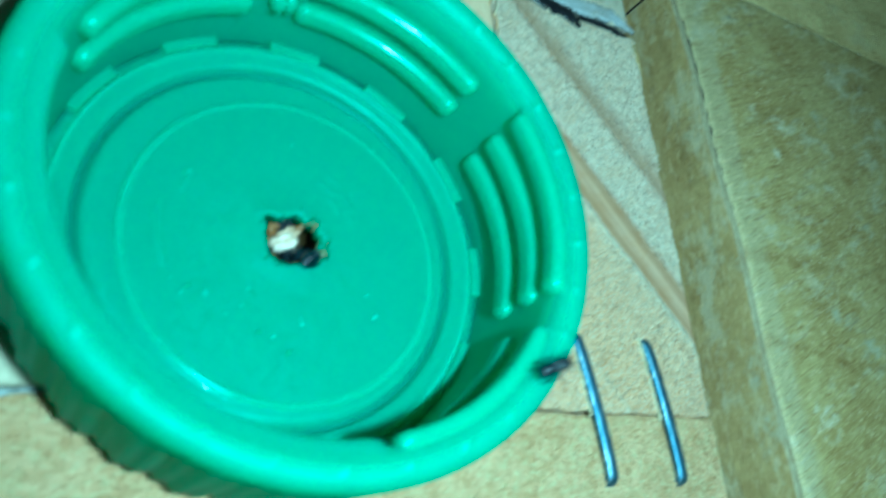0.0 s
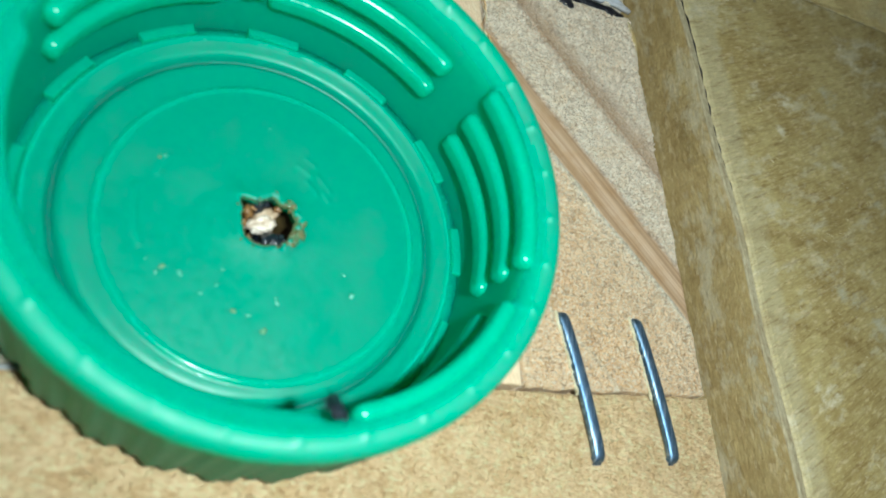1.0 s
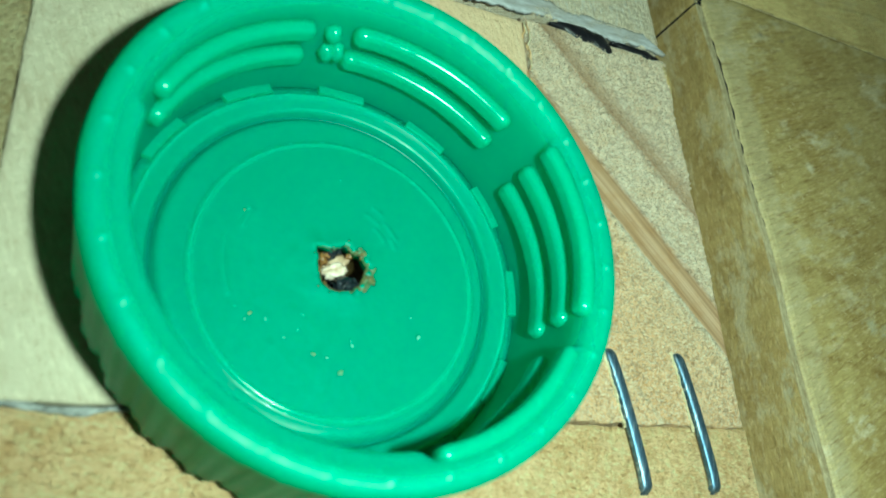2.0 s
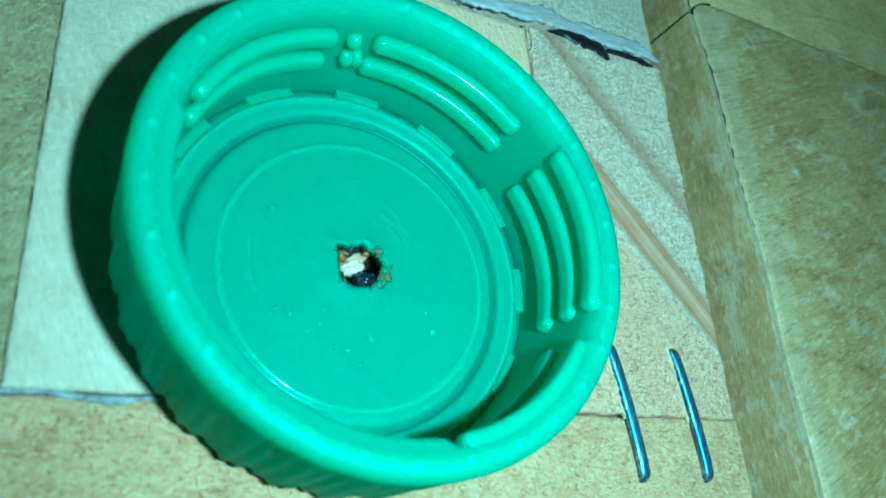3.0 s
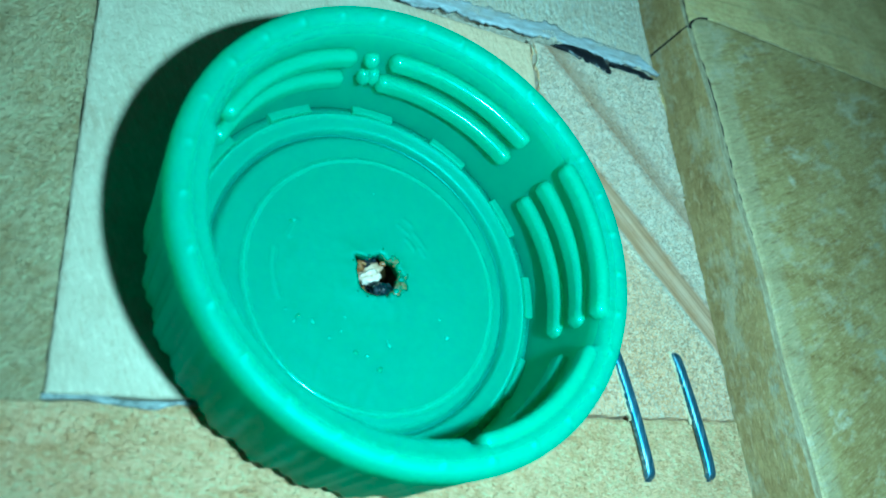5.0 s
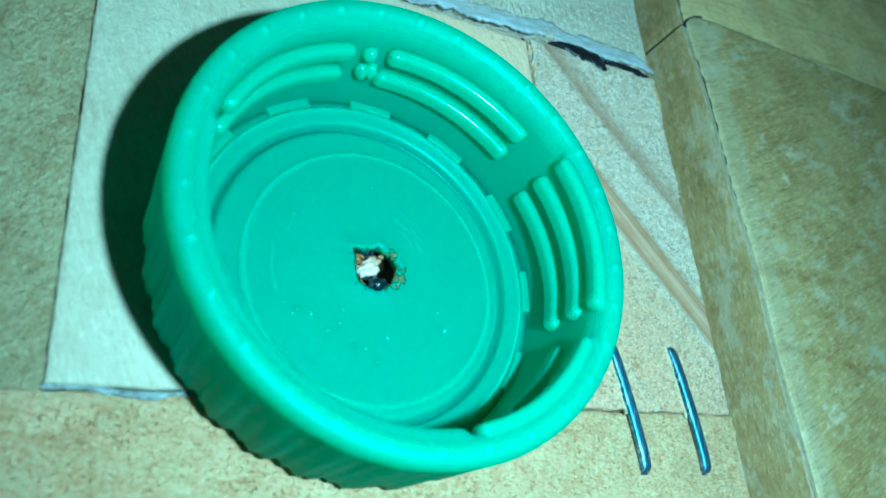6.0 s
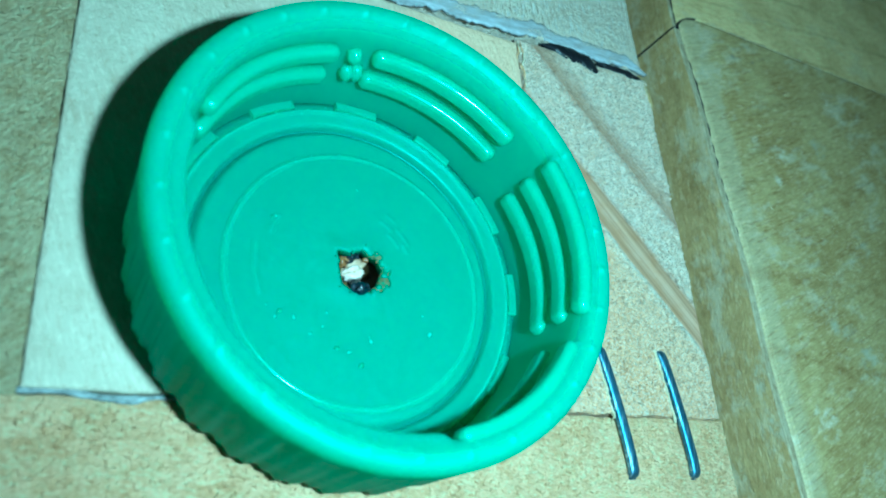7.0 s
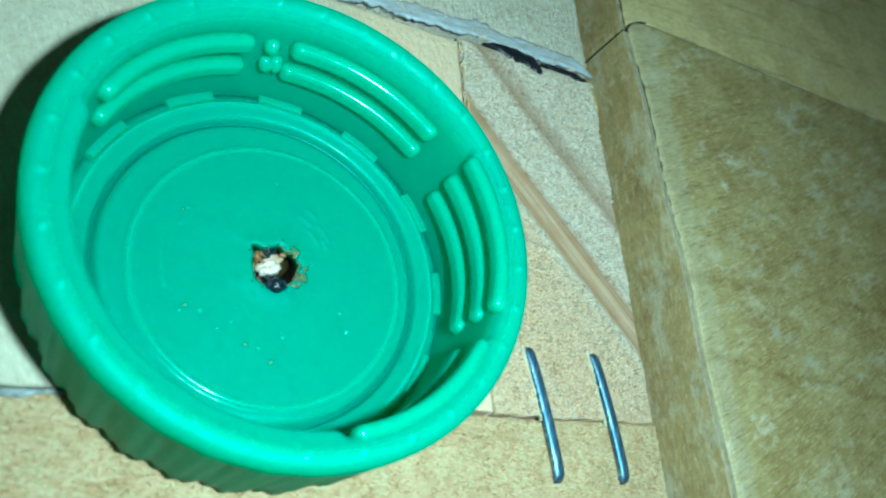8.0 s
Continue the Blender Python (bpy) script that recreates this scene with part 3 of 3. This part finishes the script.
THREADS = [(29.8, -21.0, ((9.62, 9.75), (6.75, 7.4), (4.05, 4.75))), (94.0, 42.0, ((7.65, 7.75), (5.0, 5.1))), (156, 105.2, ((8.4, 7.6), (5.5, 4.95))), (-31.0, -80.6, ((9.6, 9.65),)), (-30.0, -60, ((6.5, 6.6),))]
for a0, a1, heights in THREADS:
    for z0, z1 in heights:
        part("thread", thread(a0, a1, z0, z1), GREEN_PART, cap)
for a, z in ((99.6, 7.35), (98.9, 5.4), (96.0, 5.55)):
    part("nodule", blob((14.0 * math.cos(radians(a)), 14.0 * math.sin(radians(a)), z), (0.6, 0.62, 0.7), (0, 0, a), 0.35, a), GREEN_PART, cap)
for k in range(12):
    mid = radians(28.0 + 30.0 * k)
    bm = bmesh.new()
    bmesh.ops.create_cube(bm, size=1.0)
    bmesh.ops.subdivide_edges(bm, edges=[e for e in bm.edges if abs(e.verts[0].co.y - e.verts[1].co.y) > 0.5], cuts=5)
    for v in bm.verts:
        a, r = mid + v.co.y * radians(14.8), 13.75 + v.co.x * 0.7
        v.co = Vector((r * math.cos(a), r * math.sin(a), 0.86 + v.co.z * 0.9)) * MM
    bmesh.ops.bevel(bm, geom=[e for e in bm.edges if e.calc_face_angle(0) > 0.8], offset=0.1 * MM, segments=1, affect="EDGES")
    part("tab", bm, GREEN_PART, cap, smooth=False)
# ---- the hole: resin tube, crumbs, wax ----
tube = thing("entrance_tube", "dark brown resin tube inside the torn hole", "tube")
n = 48
bm = bmesh.new()
rows = []
for r, z in ((2.5, -11.9), (2.35, -6.0), (2.25, -1.0), (2.2, 0.0), (2.3, 0.35), (2.5, 0.1), (2.72, 0.0), (2.72, -11.9)):
    rows.append([bm.verts.new(((HOLE[0] + (r + (0.12 * wobble(k * 0.4, z, 7.0) if r < 2.6 else 0)) * math.cos(2 * math.pi * k / n)) * MM, (HOLE[1] + (r + (0.12 * wobble(k * 0.4, z, 7.0) if r < 2.6 else 0)) * math.sin(2 * math.pi * k / n)) * MM, z * MM)) for k in range(n)])
for a, b in zip(rows, rows[1:] + rows[:1]):
    for k in range(n):
        bm.faces.new((a[k], a[(k + 1) % n], b[(k + 1) % n], b[k]))
part("tube_wall", bm, TUNNEL, tube)
bm = bmesh.new()
bmesh.ops.create_circle(bm, cap_ends=True, segments=32, radius=2.3 * MM)
bmesh.ops.translate(bm, verts=bm.verts, vec=(HOLE[0] * MM, HOLE[1] * MM, -5.5 * MM))
part("tube_floor", bm, TUNNEL, tube)
# amber lip along the torn edge, thicker and scaly on one side
lip, thick = [], []
for k in range(97):
    a = 2 * math.pi * k / 96
    x, y = hole_edge(a, 0.02 + 0.08 * wobble(k * 0.3, 2.0, 1.0))
    lip.append((x, y, 0.92 + 0.10 * wobble(k * 0.37, 5.0, 2.0)))
    thick.append(0.03 + 0.07 * max(0.0, math.cos(a - 0.2)) + 0.14 * abs(wobble(k * 0.45, 8.0, 3.0)) ** 1.5)
part("lip", sweep(lip, thick, [0.13] * 97, 8, closed_ends=False), FLAKE, tube, "ragged green-stained resin along the hole's edge")
for k in range(18):
    a = random.uniform(-0.75, 1.05)
    x, y = hole_edge(a, random.uniform(0.1, 0.62) * math.cos(a * 0.9))
    q = random.uniform(0.13, 0.30)
    part("resin_flake", blob((x, y, 1.02), (q * 1.2, q * 0.8, 0.11), (random.uniform(-14, 14), random.uniform(-14, 14), k * 40), 0.9, k), FLAKE, tube)
for k in range(12):
    a = random.uniform(0, 6.28) if k % 3 else random.uniform(1.7, 2.8)
    x, y = hole_edge(a, random.uniform(-0.25, 0.1))
    q = random.uniform(0.06, 0.17)
    part("crumb", blob((x, y, random.uniform(0.6, 1.05)), (q * 1.3, q * 0.9, q * 0.8), (k * 23, k * 31, k * 40), 0.7, k), CRUMB if k % 2 else FILM, tube)
for x, y, z, size in ((-1.15, 0.95, 0.1, 0.42), (-0.75, 1.3, 0.15, 0.28), (0.75, 1.35, 0.2, 0.30), (-1.35, 0.3, -0.1, 0.28)):
    part("crumb", blob((HOLE[0] + x, HOLE[1] + y, z), (size, size * 0.75, size * 0.9), (20, 30, 50 * x), 0.6, 3 * x), CRUMB, tube)
for k in range(11):
    a = 0.35 + 0.57 * k + random.uniform(-0.15, 0.15)
    x, y = hole_edge(a, random.uniform(0.05, 0.45))
    part("droplet", blob((x, y, 1.06), (0.09, 0.09, 0.08), (0, 0, 0), 0.15, k), DROPLET, tube, "tiny glossy resin droplet")
wax = thing("wax_lump", "cream coloured wax lump inside the hole", "wax")
part("lump", blob((0.45, 0.62, -0.35), (0.90, 0.55, 0.5), (8, -10, 30), 0.6, 4.0, 3), BEIGE, wax, "beige upper lump")
part("lump", blob((0.28, 0.12, -0.1), (0.98, 0.46, 0.42), (0, -4, 14), 0.6, 9.0, 3), WAX, wax)
part("lump_foot", blob((0.5, 0.25, -3.3), (0.55, 0.5, 2.9), (0, 0, 0), 0.3, 6.0, 3), WAX, wax)

# ---- staples ----
def staple(x0, y0, x1, y1, label):
    pts, way = [], Vector((x1 - x0, y1 - y0, 0)).normalized()
    a, b = Vector((x0, y0, 0)), Vector((x1, y1, 0))
    pts.append(a + Vector((0, 0, -7)))
    for k in range(6):
        g = math.pi / 2 * k / 5
        pts.append(a + way * 0.55 * (1 - math.cos(g)) + Vector((0, 0, -0.55 + 0.68 * math.sin(g))))
    for u in (0.15, 0.3, 0.45, 0.6, 0.75, 0.88):
        pts.append(a.lerp(b, u) + Vector((0.10 * math.sin(3.0 * u), 0, 0.16 + 0.10 * math.sin(math.pi * u))))
    for k in range(6):
        g = math.pi / 2 * (1 - k / 5)
        pts.append(b - way * 0.55 * (1 - math.cos(g)) + Vector((0, 0, -0.55 + 0.68 * math.sin(g))))
    pts.append(b + Vector((0, 0, -7)))
    ob = part("staple", sweep(pts, [0.48] * len(pts), [0.32] * len(pts), 20, square=0.6), STEEL)
    return tagged(ob, label, "staple", "staples across the joint")


staple(30.4, -3.8, 31.9, -14.75, "bright steel staple driven across the joint")
staple(23.15, -3.9, 24.8, -14.65, "bright steel staple beside the green cap")


def splinter(x0, y0, x1, y1):
    count = 26
    pts = [(x0 + (x1 - x0) * k / count - 0.56 + 0.12 * wobble(k * 0.7, x0, 3.0), y0 + (y1 - y0) * k / count, 0.02) for k in range(count + 1)]
    w = [0.05 + 0.13 * abs(wobble(k * 0.9, x0, 8.0)) + 0.05 * (k < 6) for k in range(count + 1)]
    h = [0.12 + 0.26 * abs(wobble(k * 1.1, x0, 12.0)) for k in range(count + 1)]
    return tagged(part("splinter", sweep(pts, w, h, 6), FIBRE, smooth=False), "pale torn wood fibres beside a staple", "splinter", "splinters by the staples")


splinter(30.4, -3.6, 31.3, -10.2)
splinter(23.2, -3.7, 24.2, -10.0)
for k in range(22):
    x, y = 19.03 + random.uniform(-0.3, 0.4), 11.0 + 0.75 * k + random.uniform(-0.5, 0.5)
    sway, reach, thick = random.uniform(-0.12, 0.12), random.uniform(0.3, 0.7), random.uniform(0.8, 1.5)
    pts = [(x + 0.25 * wobble(u, k, 2.0, 0.9) + sway * u, y + u * reach, 0.1 + 0.16 * math.sin(u)) for u in np.linspace(0, 3.2, 8)]
    ob = part("splinter", sweep(pts, [thick * w for w in (0.03, 0.06, 0.07, 0.07, 0.06, 0.05, 0.04, 0.02)], [thick * h for h in (0.03, 0.05, 0.06, 0.06, 0.05, 0.05, 0.04, 0.02)], 6), FRAY if k % 3 else FIBRE)
    tagged(ob, "thin loose wood fibre at the block's edge", "splinter", "loose fibres")


def torn_fibres(label, area, z, count, length, width, height, turn, spread, material, seed, bare=()):
    """Many short slivers that stand up a little from a sawn face, bowed in the middle."""
    rng = np.random.default_rng(seed)
    verts, faces = [], []
    for _ in range(count):
        x, y = rng.uniform(area[0], area[1]), rng.uniform(area[2], area[3])
        ring = x * math.sin(radians(49.5)) + y * math.cos(radians(49.5))
        if math.hypot(x, y) < 15.6 or any(low < ring < high for low, high in bare):
            continue
        a = radians(turn + rng.normal(0, spread))
        half, w, h = rng.uniform(0.35, 1.0) * length / 2, rng.uniform(0.5, 1.0) * width, rng.uniform(0.3, 1.0) * height
        curl = rng.normal(0, 0.25) * half
        ux, uy = math.cos(a), math.sin(a)
        base = len(verts)
        for u, rise, thin in ((-1.0, -0.03, 0.3), (-0.35, 0.8, 1.0), (0.4, 1.0, 0.9), (1.0, 0.25, 0.25)):
            side = curl * (1 - u * u)
            cx, cy = x + ux * half * u - uy * side, y + uy * half * u + ux * side
            for v, lift in ((-1, -0.04), (0, max(-0.03, h * rise)), (1, -0.04)):
                verts.append(((cx - uy * w * thin * v) * MM, (cy + ux * w * thin * v) * MM, (z + lift) * MM))
        for k in range(3):
            for q in range(2):
                c = base + 3 * k + q
                faces.append((c, c + 1, c + 4, c + 3))
    data = bpy.data.meshes.new("torn_fibres")
    data.from_pydata(verts, [], faces)
    data.materials.append(material)
    return tagged(new("torn_fibres", data), label, "wood fibres", kind="stuff")


torn_fibres("torn pale fibres on the sawn end of the block", (19.4, 36.5, -9.3, 27.9), 0.0, 5200, 0.55, 0.11, 0.23, 20, 60, RINGS, 5, [(25.2, 28.6), (34.0, 35.8)])
torn_fibres("torn fibres on the light tan board", (-45.0, 37.0, -30.0, -10.0), -0.3, 9000, 0.6, 0.12, 0.24, 10, 50, TAN, 6)
torn_fibres("torn fibres on the rough tan board", (-50.0, -20.6, -9.5, 45.0), -0.05, 3600, 0.9, 0.14, 0.15, 128, 35, LEFT, 7)
torn_fibres("pale fibres on the weathered thick board", (45.0, 75.0, -20.0, 37.0), 2.3, 500, 0.7, 0.035, 0.03, -24, 20, FIBRE, 8)
torn_fibres("raised fibres on the pale pine board", (-20.0, 36.0, 31.0, 45.0), 0.1, 1500, 0.8, 0.06, 0.06, 75, 30, PALE, 9)

chip = [(36.35, 27.9, -0.1), (36.5, 26.6, 0.05), (36.75, 25.2, 0.0), (36.9, 23.8, -0.3)]
tagged(part("splinter", sweep(chip, [0.12, 0.3, 0.26, 0.05], [0.1, 0.14, 0.12, 0.05], 8), SIDE, smooth=False), "brown torn chip at the block's corner", "splinter", "loose fibres")

# ---- grey sealant and black resin in the joint ----
def bead(name, rows, material, label, category, rough=0.3, base=-0.2):
    pts, w, h = [], [], []
    for (x0, y0, w0, h0), (x1, y1, w1, h1) in zip(rows, rows[1:]):
        count = max(2, int(math.hypot(x1 - x0, y1 - y0) / 0.2))
        for k in range(count):
            u = k / count
            x, y = x0 + (x1 - x0) * u, y0 + (y1 - y0) * u
            pts.append((x, y + rough * 0.8 * wobble(x, y, 20.0, 0.45), base))
            w.append((w0 + (w1 - w0) * u) * (1 + rough * 1.6 * wobble(x, y, 31.0, 0.5) + rough * 0.7 * wobble(x, y, 33.0, 1.9)))
            h.append((h0 + (h1 - h0) * u) * (1 + rough * wobble(x, y, 37.0, 0.7)) - base)
    return tagged(part(name, sweep(pts, w, h, 12), material), label, category)


def smear(name, x0, x1, y, width, material, label, category):
    """A thin smear with ragged edges, thickest in its middle."""
    count, rows = int((x1 - x0) / 0.22), []
    bm = bmesh.new()
    for i in range(count + 1):
        x = x0 + (x1 - x0) * i / count
        taper = min(1.0, 0.12 + (x1 - x) / 3.0)
        mid = y(x)
        up = width * taper * (1 + 0.8 * wobble(x, 0, 61.0, 0.3) + 0.4 * wobble(x, 0, 62.0, 1.3) + 0.25 * wobble(x, 0, 63.0, 3.1))
        down = width * taper * (0.8 + 0.6 * wobble(x, 0, 64.0, 0.25) + 0.4 * wobble(x, 0, 65.0, 1.1) + 0.2 * wobble(x, 0, 66.0, 2.7))
        row = [bm.verts.new((x * MM, (mid + up) * MM, -0.3 * MM))]
        for v in np.linspace(1.0, -1.0, 11):
            q = mid + (up if v > 0 else down) * v
            z = 0.11 + 0.07 * (1 - v ** 4) * (0.8 + 0.5 * wobble(x, q, 70.0, 0.5)) + 0.02 * wobble(x * 0.4, q * 2.2, 71.0, 1.6)
            row.append(bm.verts.new((x * MM, q * MM, z * MM)))
        row.append(bm.verts.new((x * MM, (mid - down) * MM, -0.3 * MM)))
        rows.append(row)
    for a, b in zip(rows, rows[1:]):
        for k in range(len(a)):
            bm.faces.new((a[k], a[(k + 1) % len(a)], b[(k + 1) % len(b)], b[k]))
    bm.faces.new(rows[0])
    bm.faces.new(rows[-1])
    return tagged(part(name, bm, material), label, category)


smear("sealant_bead", -19.0, 36.9, lambda x: 28.85 + 1.05 * min(1.0, max(0.0, (x - 4) / 18)) - 0.9 * max(0.0, (x - 33.5) / 3.4) ** 2, 0.98, SEALANT, "uneven grey sealant smeared along the joint", "sealant")
bead("sealant_bead", [(-20.3, -9.62, 0.18, -0.08), (-16, -9.62, 0.24, -0.04), (-10, -9.6, 0.22, -0.08), (0, -9.6, 0.16, -0.1)], GREY_DUST, "thin dusty grey line along the pale board's end", "sealant", 0.5)
bead("resin_streak", [(22.2, 28.6, 0.12, 0.1), (23.6, 28.75, 0.5, 0.27), (26.3, 28.45, 0.95, 0.34), (28.2, 27.95, 1.0, 0.34), (29.2, 27.2, 0.55, 0.2), (29.5, 26.75, 0.12, 0.05)], RESIN_AND_SHADE, "black resin filling the gap over the block", "resin")
bead("resin_streak", [(29.8, 28.6, 0.14, 0.12), (32.0, 28.55, 0.42, 0.24), (34.5, 28.4, 0.5, 0.24), (36.0, 28.1, 0.14, 0.1)], RESIN_AND_SHADE, "thin black resin thread in the joint", "resin", 0.5)
def crack(points, label):
    """A black bead as painted shade in a crack that follows the crooked edge; rows of x, y, half width and top."""
    rows = []
    for (x0, y0, w0, h0), (x1, y1, w1, h1) in zip(points, points[1:]):
        rows += [(lean(x0 + (x1 - x0) * k / 8, y0 + (y1 - y0) * k / 8), y0 + (y1 - y0) * k / 8, w0 + (w1 - w0) * k / 8, h0 + (h1 - h0) * k / 8) for k in range(8)]
    x, y, w, h = points[-1]
    return bead("crack_dirt", rows + [(lean(x, y), y, w, h)], RESIN_AND_SHADE, label, "dirt", 0.14, 1.7)


# black beads draw the cracks' shade, since the open gaps would catch light
crack([(43.17, 36.2, 0.13, 2.16), (43.17, 31, 0.11, 2.16), (43.17, 27, 0.15, 2.19), (43.15, 23, 0.19, 2.2), (43.17, 20, 0.09, 2.14), (43.17, 8, 0.03, 2.05), (43.17, 2, 0.03, 1.95)], "black filler standing in for shade in the crack behind the strip")
crack([(43.17, 36.2, 0.13, 2.16), (43.5, 36.85, 0.17, 2.2), (44.1, 37.5, 0.15, 2.2), (45.0, 38.05, 0.10, 2.14), (46.5, 38.4, 0.05, 2.1)], "black filler standing in for shade round the thick board's corner")
crack([(42.8, 35.9, 0.16, 2.12), (42.81, 37.5, 0.22, 2.16), (42.8, 40.0, 0.18, 2.14), (42.81, 48.0, 0.10, 2.1)], "black filler standing in for shade in the crack of the far strip")
bead("crack_dirt", [(46.0, 38.5, 0.05, 2.1), (50.0, 38.54, 0.07, 2.14), (60.0, 38.54, 0.06, 2.12), (80.0, 38.54, 0.05, 2.1), (120.0, 38.54, 0.05, 2.0)], WORN, "brown line in the joint between the thick boards", "dirt", 0.1, 1.4)
# near-black filler in the upright joint, in place of the gap's own shade
joint_at = lean(42.5, 35.85)
tagged(part("resin_streak", sweep([(joint_at, 35.85, -11.5), (joint_at, 35.85, -4.0), (joint_at, 35.85, 1.2), (joint_at, 35.85, 2.05)], [0.27, 0.26, 0.25, 0.2], [0.30, 0.30, 0.30, 0.2], 8), RESIN_AND_SHADE), "black filler standing in for the shade in the upright joint", "resin")

# ---- specks lying on the disc ----
SPECKS = [(-6.5, -3.4, 0.10, 0), (-5.6, -3.8, 0.20, 1), (-5.9, -4.2, 0.13, 0), (-4.6, -4.1, 0.20, 0), (-2.2, -3.6, 0.10, 0), (-3.4, -5.2, 0.14, 0), (-2.5, -4.6, 0.12, 0), (1.0, -5.1, 0.12, 0), (1.1, -5.4, 0.20, 0), (-1.5, -6.1, 0.20, 1), (-0.6, -6.3, 0.18, 0), (0.3, -7.2, 0.24, 1), (-5.9, 3.3, 0.16, 0), (0.4, 6.6, 0.10, 0), (5.4, -3.1, 0.13, 0), (2.5, 4.1, 0.08, 0), (5.9, -4.5, 0.24, 0), (-6.2, 3.2, 0.14, 1)]
for k, (x, y, s, brown) in enumerate(SPECKS):
    ob = part("speck", blob((x, y, 1.0 + s * 0.12), (s * 1.0, s * 0.65, s * 0.25), (0, 0, k * 37), 0.5, k), SMUDGE if brown else SPECK)
    tagged(ob, "tiny brown crumb on the green disc" if brown else "tiny whitish speck on the green disc", "speck", "specks on the disc")


# ---- bees ----
def bee(name, label, size=1.0, big=1.0):
    """A small dark stingless bee that looks along x, its feet at z 0."""
    ob = thing(name, label, "bee")
    s = size
    head = part("head", blob((1.35 * s, 0, 0.62 * s), (0.42 * s * big, 0.52 * s * big, 0.45 * s * big), detail=3), BEE, ob)
    for y in (-1, 1):
        part("eye", blob((1.45 * s, 0.40 * y * s * big, 0.70 * s), (0.24 * s * big, 0.17 * s * big, 0.32 * s * big)), EYE, head)
        pts = [(1.7 * s, 0.12 * y * s, 0.7 * s), (2.0 * s, 0.3 * y * s, 0.95 * s), (2.45 * s, 0.55 * y * s, 0.8 * s)]
        part("antenna", sweep(pts, [0.05 * s] * 3, [0.05 * s] * 3, 6), BEE, head)
        for x, reach, back in ((0.8, 0.95, 0.45), (0.4, 1.1, 0.0), (0.0, 1.15, -0.6)):
            pts = [(x * s, 0.35 * y * s, 0.5 * s), ((x + back * 0.5) * s, 0.8 * y * s, 0.75 * s), ((x + back) * s, reach * 0.8 * y * s, 0.3 * s), ((x + back * 1.3) * s, (reach * 0.8 + 0.12) * y * s, 0.03 * s)]
            part("leg", sweep(pts, [0.09 * s, 0.1 * s, 0.08 * s, 0.04 * s], [0.09 * s, 0.1 * s, 0.08 * s, 0.04 * s], 6), BEE, ob)
        pts = [(0.4 * s, 0.25 * y * s, 1.05 * s), (-0.3 * s, 0.42 * y * s, 1.12 * s), (-1.2 * s, 0.5 * y * s, 1.1 * s), (-2.0 * s, 0.42 * y * s, 1.02 * s), (-2.35 * s, 0.35 * y * s, 0.98 * s)]
        part("wing", sweep(pts, [0.08 * s, 0.28 * s, 0.42 * s, 0.34 * s, 0.08 * s], [0.02 * s] * 5, 10), WING, ob, "smoky clear wing")
    part("thorax", blob((0.45 * s, 0, 0.72 * s), (0.62 * s, 0.55 * s, 0.5 * s), detail=3), BEE, ob)
    part("abdomen", blob((-0.85 * s, 0, 0.62 * s), (0.95 * s, 0.55 * s, 0.48 * s), (0, 8, 0), detail=3), BEE, ob)
    return ob


walking_bee = bee("bee", "small black bee walking along the cap's rim", 0.68)
guard_bee = bee("bee", "small black guard bee looking out of the hole", 0.95, 1.4)
inner_bee = bee("bee", "dark bee half hidden in the hole", 0.8)


def motions():
    def at(x, y, z, rx=0, ry=0, rz=0):
        return pose(x * MM, y * MM, z * MM, rx, ry, rz)
    def head_at(x, y, z, ry, rz, size):
        """The pose that puts a bee's head at a place."""
        turn = pose(0, 0, 0, 0, ry, rz)
        gap = turn @ Vector((1.35 * size, 0, 0.62 * size))
        return at(x - gap.x, y - gap.y, z - gap.z, 0, ry, rz)
    walk(walking_bee, [
        (0.0, at(11.3, -9.8, 10.75, 0, 0, 200)),
        (0.2, at(8.6, -9.7, 10.5, 10, 0, 195)),
        (0.5, at(5.9, -11.1, 10.3, 0, 0, 205)),
        (0.7, at(2.0, -13.1, 10.3, 0, 0, 190)),
        (1.0, at(1.0, -13.75, 10.4, 0, -55, 250)),
        (1.3, at(1.1, -13.8, 10.4, 0, -60, 255)),
        (1.4, at(0.4, -12.3, 15.0, 0, -40, 265)),
        (1.5, at(2.0, -36.0, 22.0, 0, -20, 275)),
        (2.0, at(30.0, -105.0, 6.0, 0, 10, 280)),
        (2.2, at(32.0, -110.0, -0.3, 0, 0, 285)),
        (8.0, at(32.0, -110.0, -0.3, 0, 0, 285)),
    ])
    walk(guard_bee, [
        (0.0, head_at(1.6, -1.25, 0.95, -50, -48, 0.95)),
        (0.5, head_at(1.5, -1.25, 0.9, -54, -55, 0.95)),
        (1.0, head_at(0.85, -1.3, 0.55, -62, -75, 0.95)),
        (1.7, head_at(0.85, -1.15, 0.55, -62, -80, 0.95)),
        (2.8, head_at(0.95, -1.0, 0.6, -62, -78, 0.95)),
        (3.5, head_at(0.88, -1.0, 0.6, -62, -75, 0.95)),
        (4.5, head_at(0.86, -1.1, 0.7, -60, -72, 0.95)),
        (6.0, head_at(0.5, -1.4, 0.85, -58, -78, 0.95)),
        (7.0, head_at(0.35, -1.48, 0.9, -58, -88, 0.95)),
        (8.0, head_at(0.5, -1.62, 1.0, -54, -86, 0.95)),
    ])
    walk(inner_bee, [
        (0.0, head_at(0.05, 1.3, 0.45, -82, 100, 0.8)),
        (1.5, head_at(0.05, 1.32, 0.42, -82, 106, 0.8)),
        (4.5, head_at(0.0, 1.34, 0.45, -82, 96, 0.8)),
        (8.0, head_at(0.08, 1.25, 0.42, -82, 102, 0.8)),
    ])


motions()
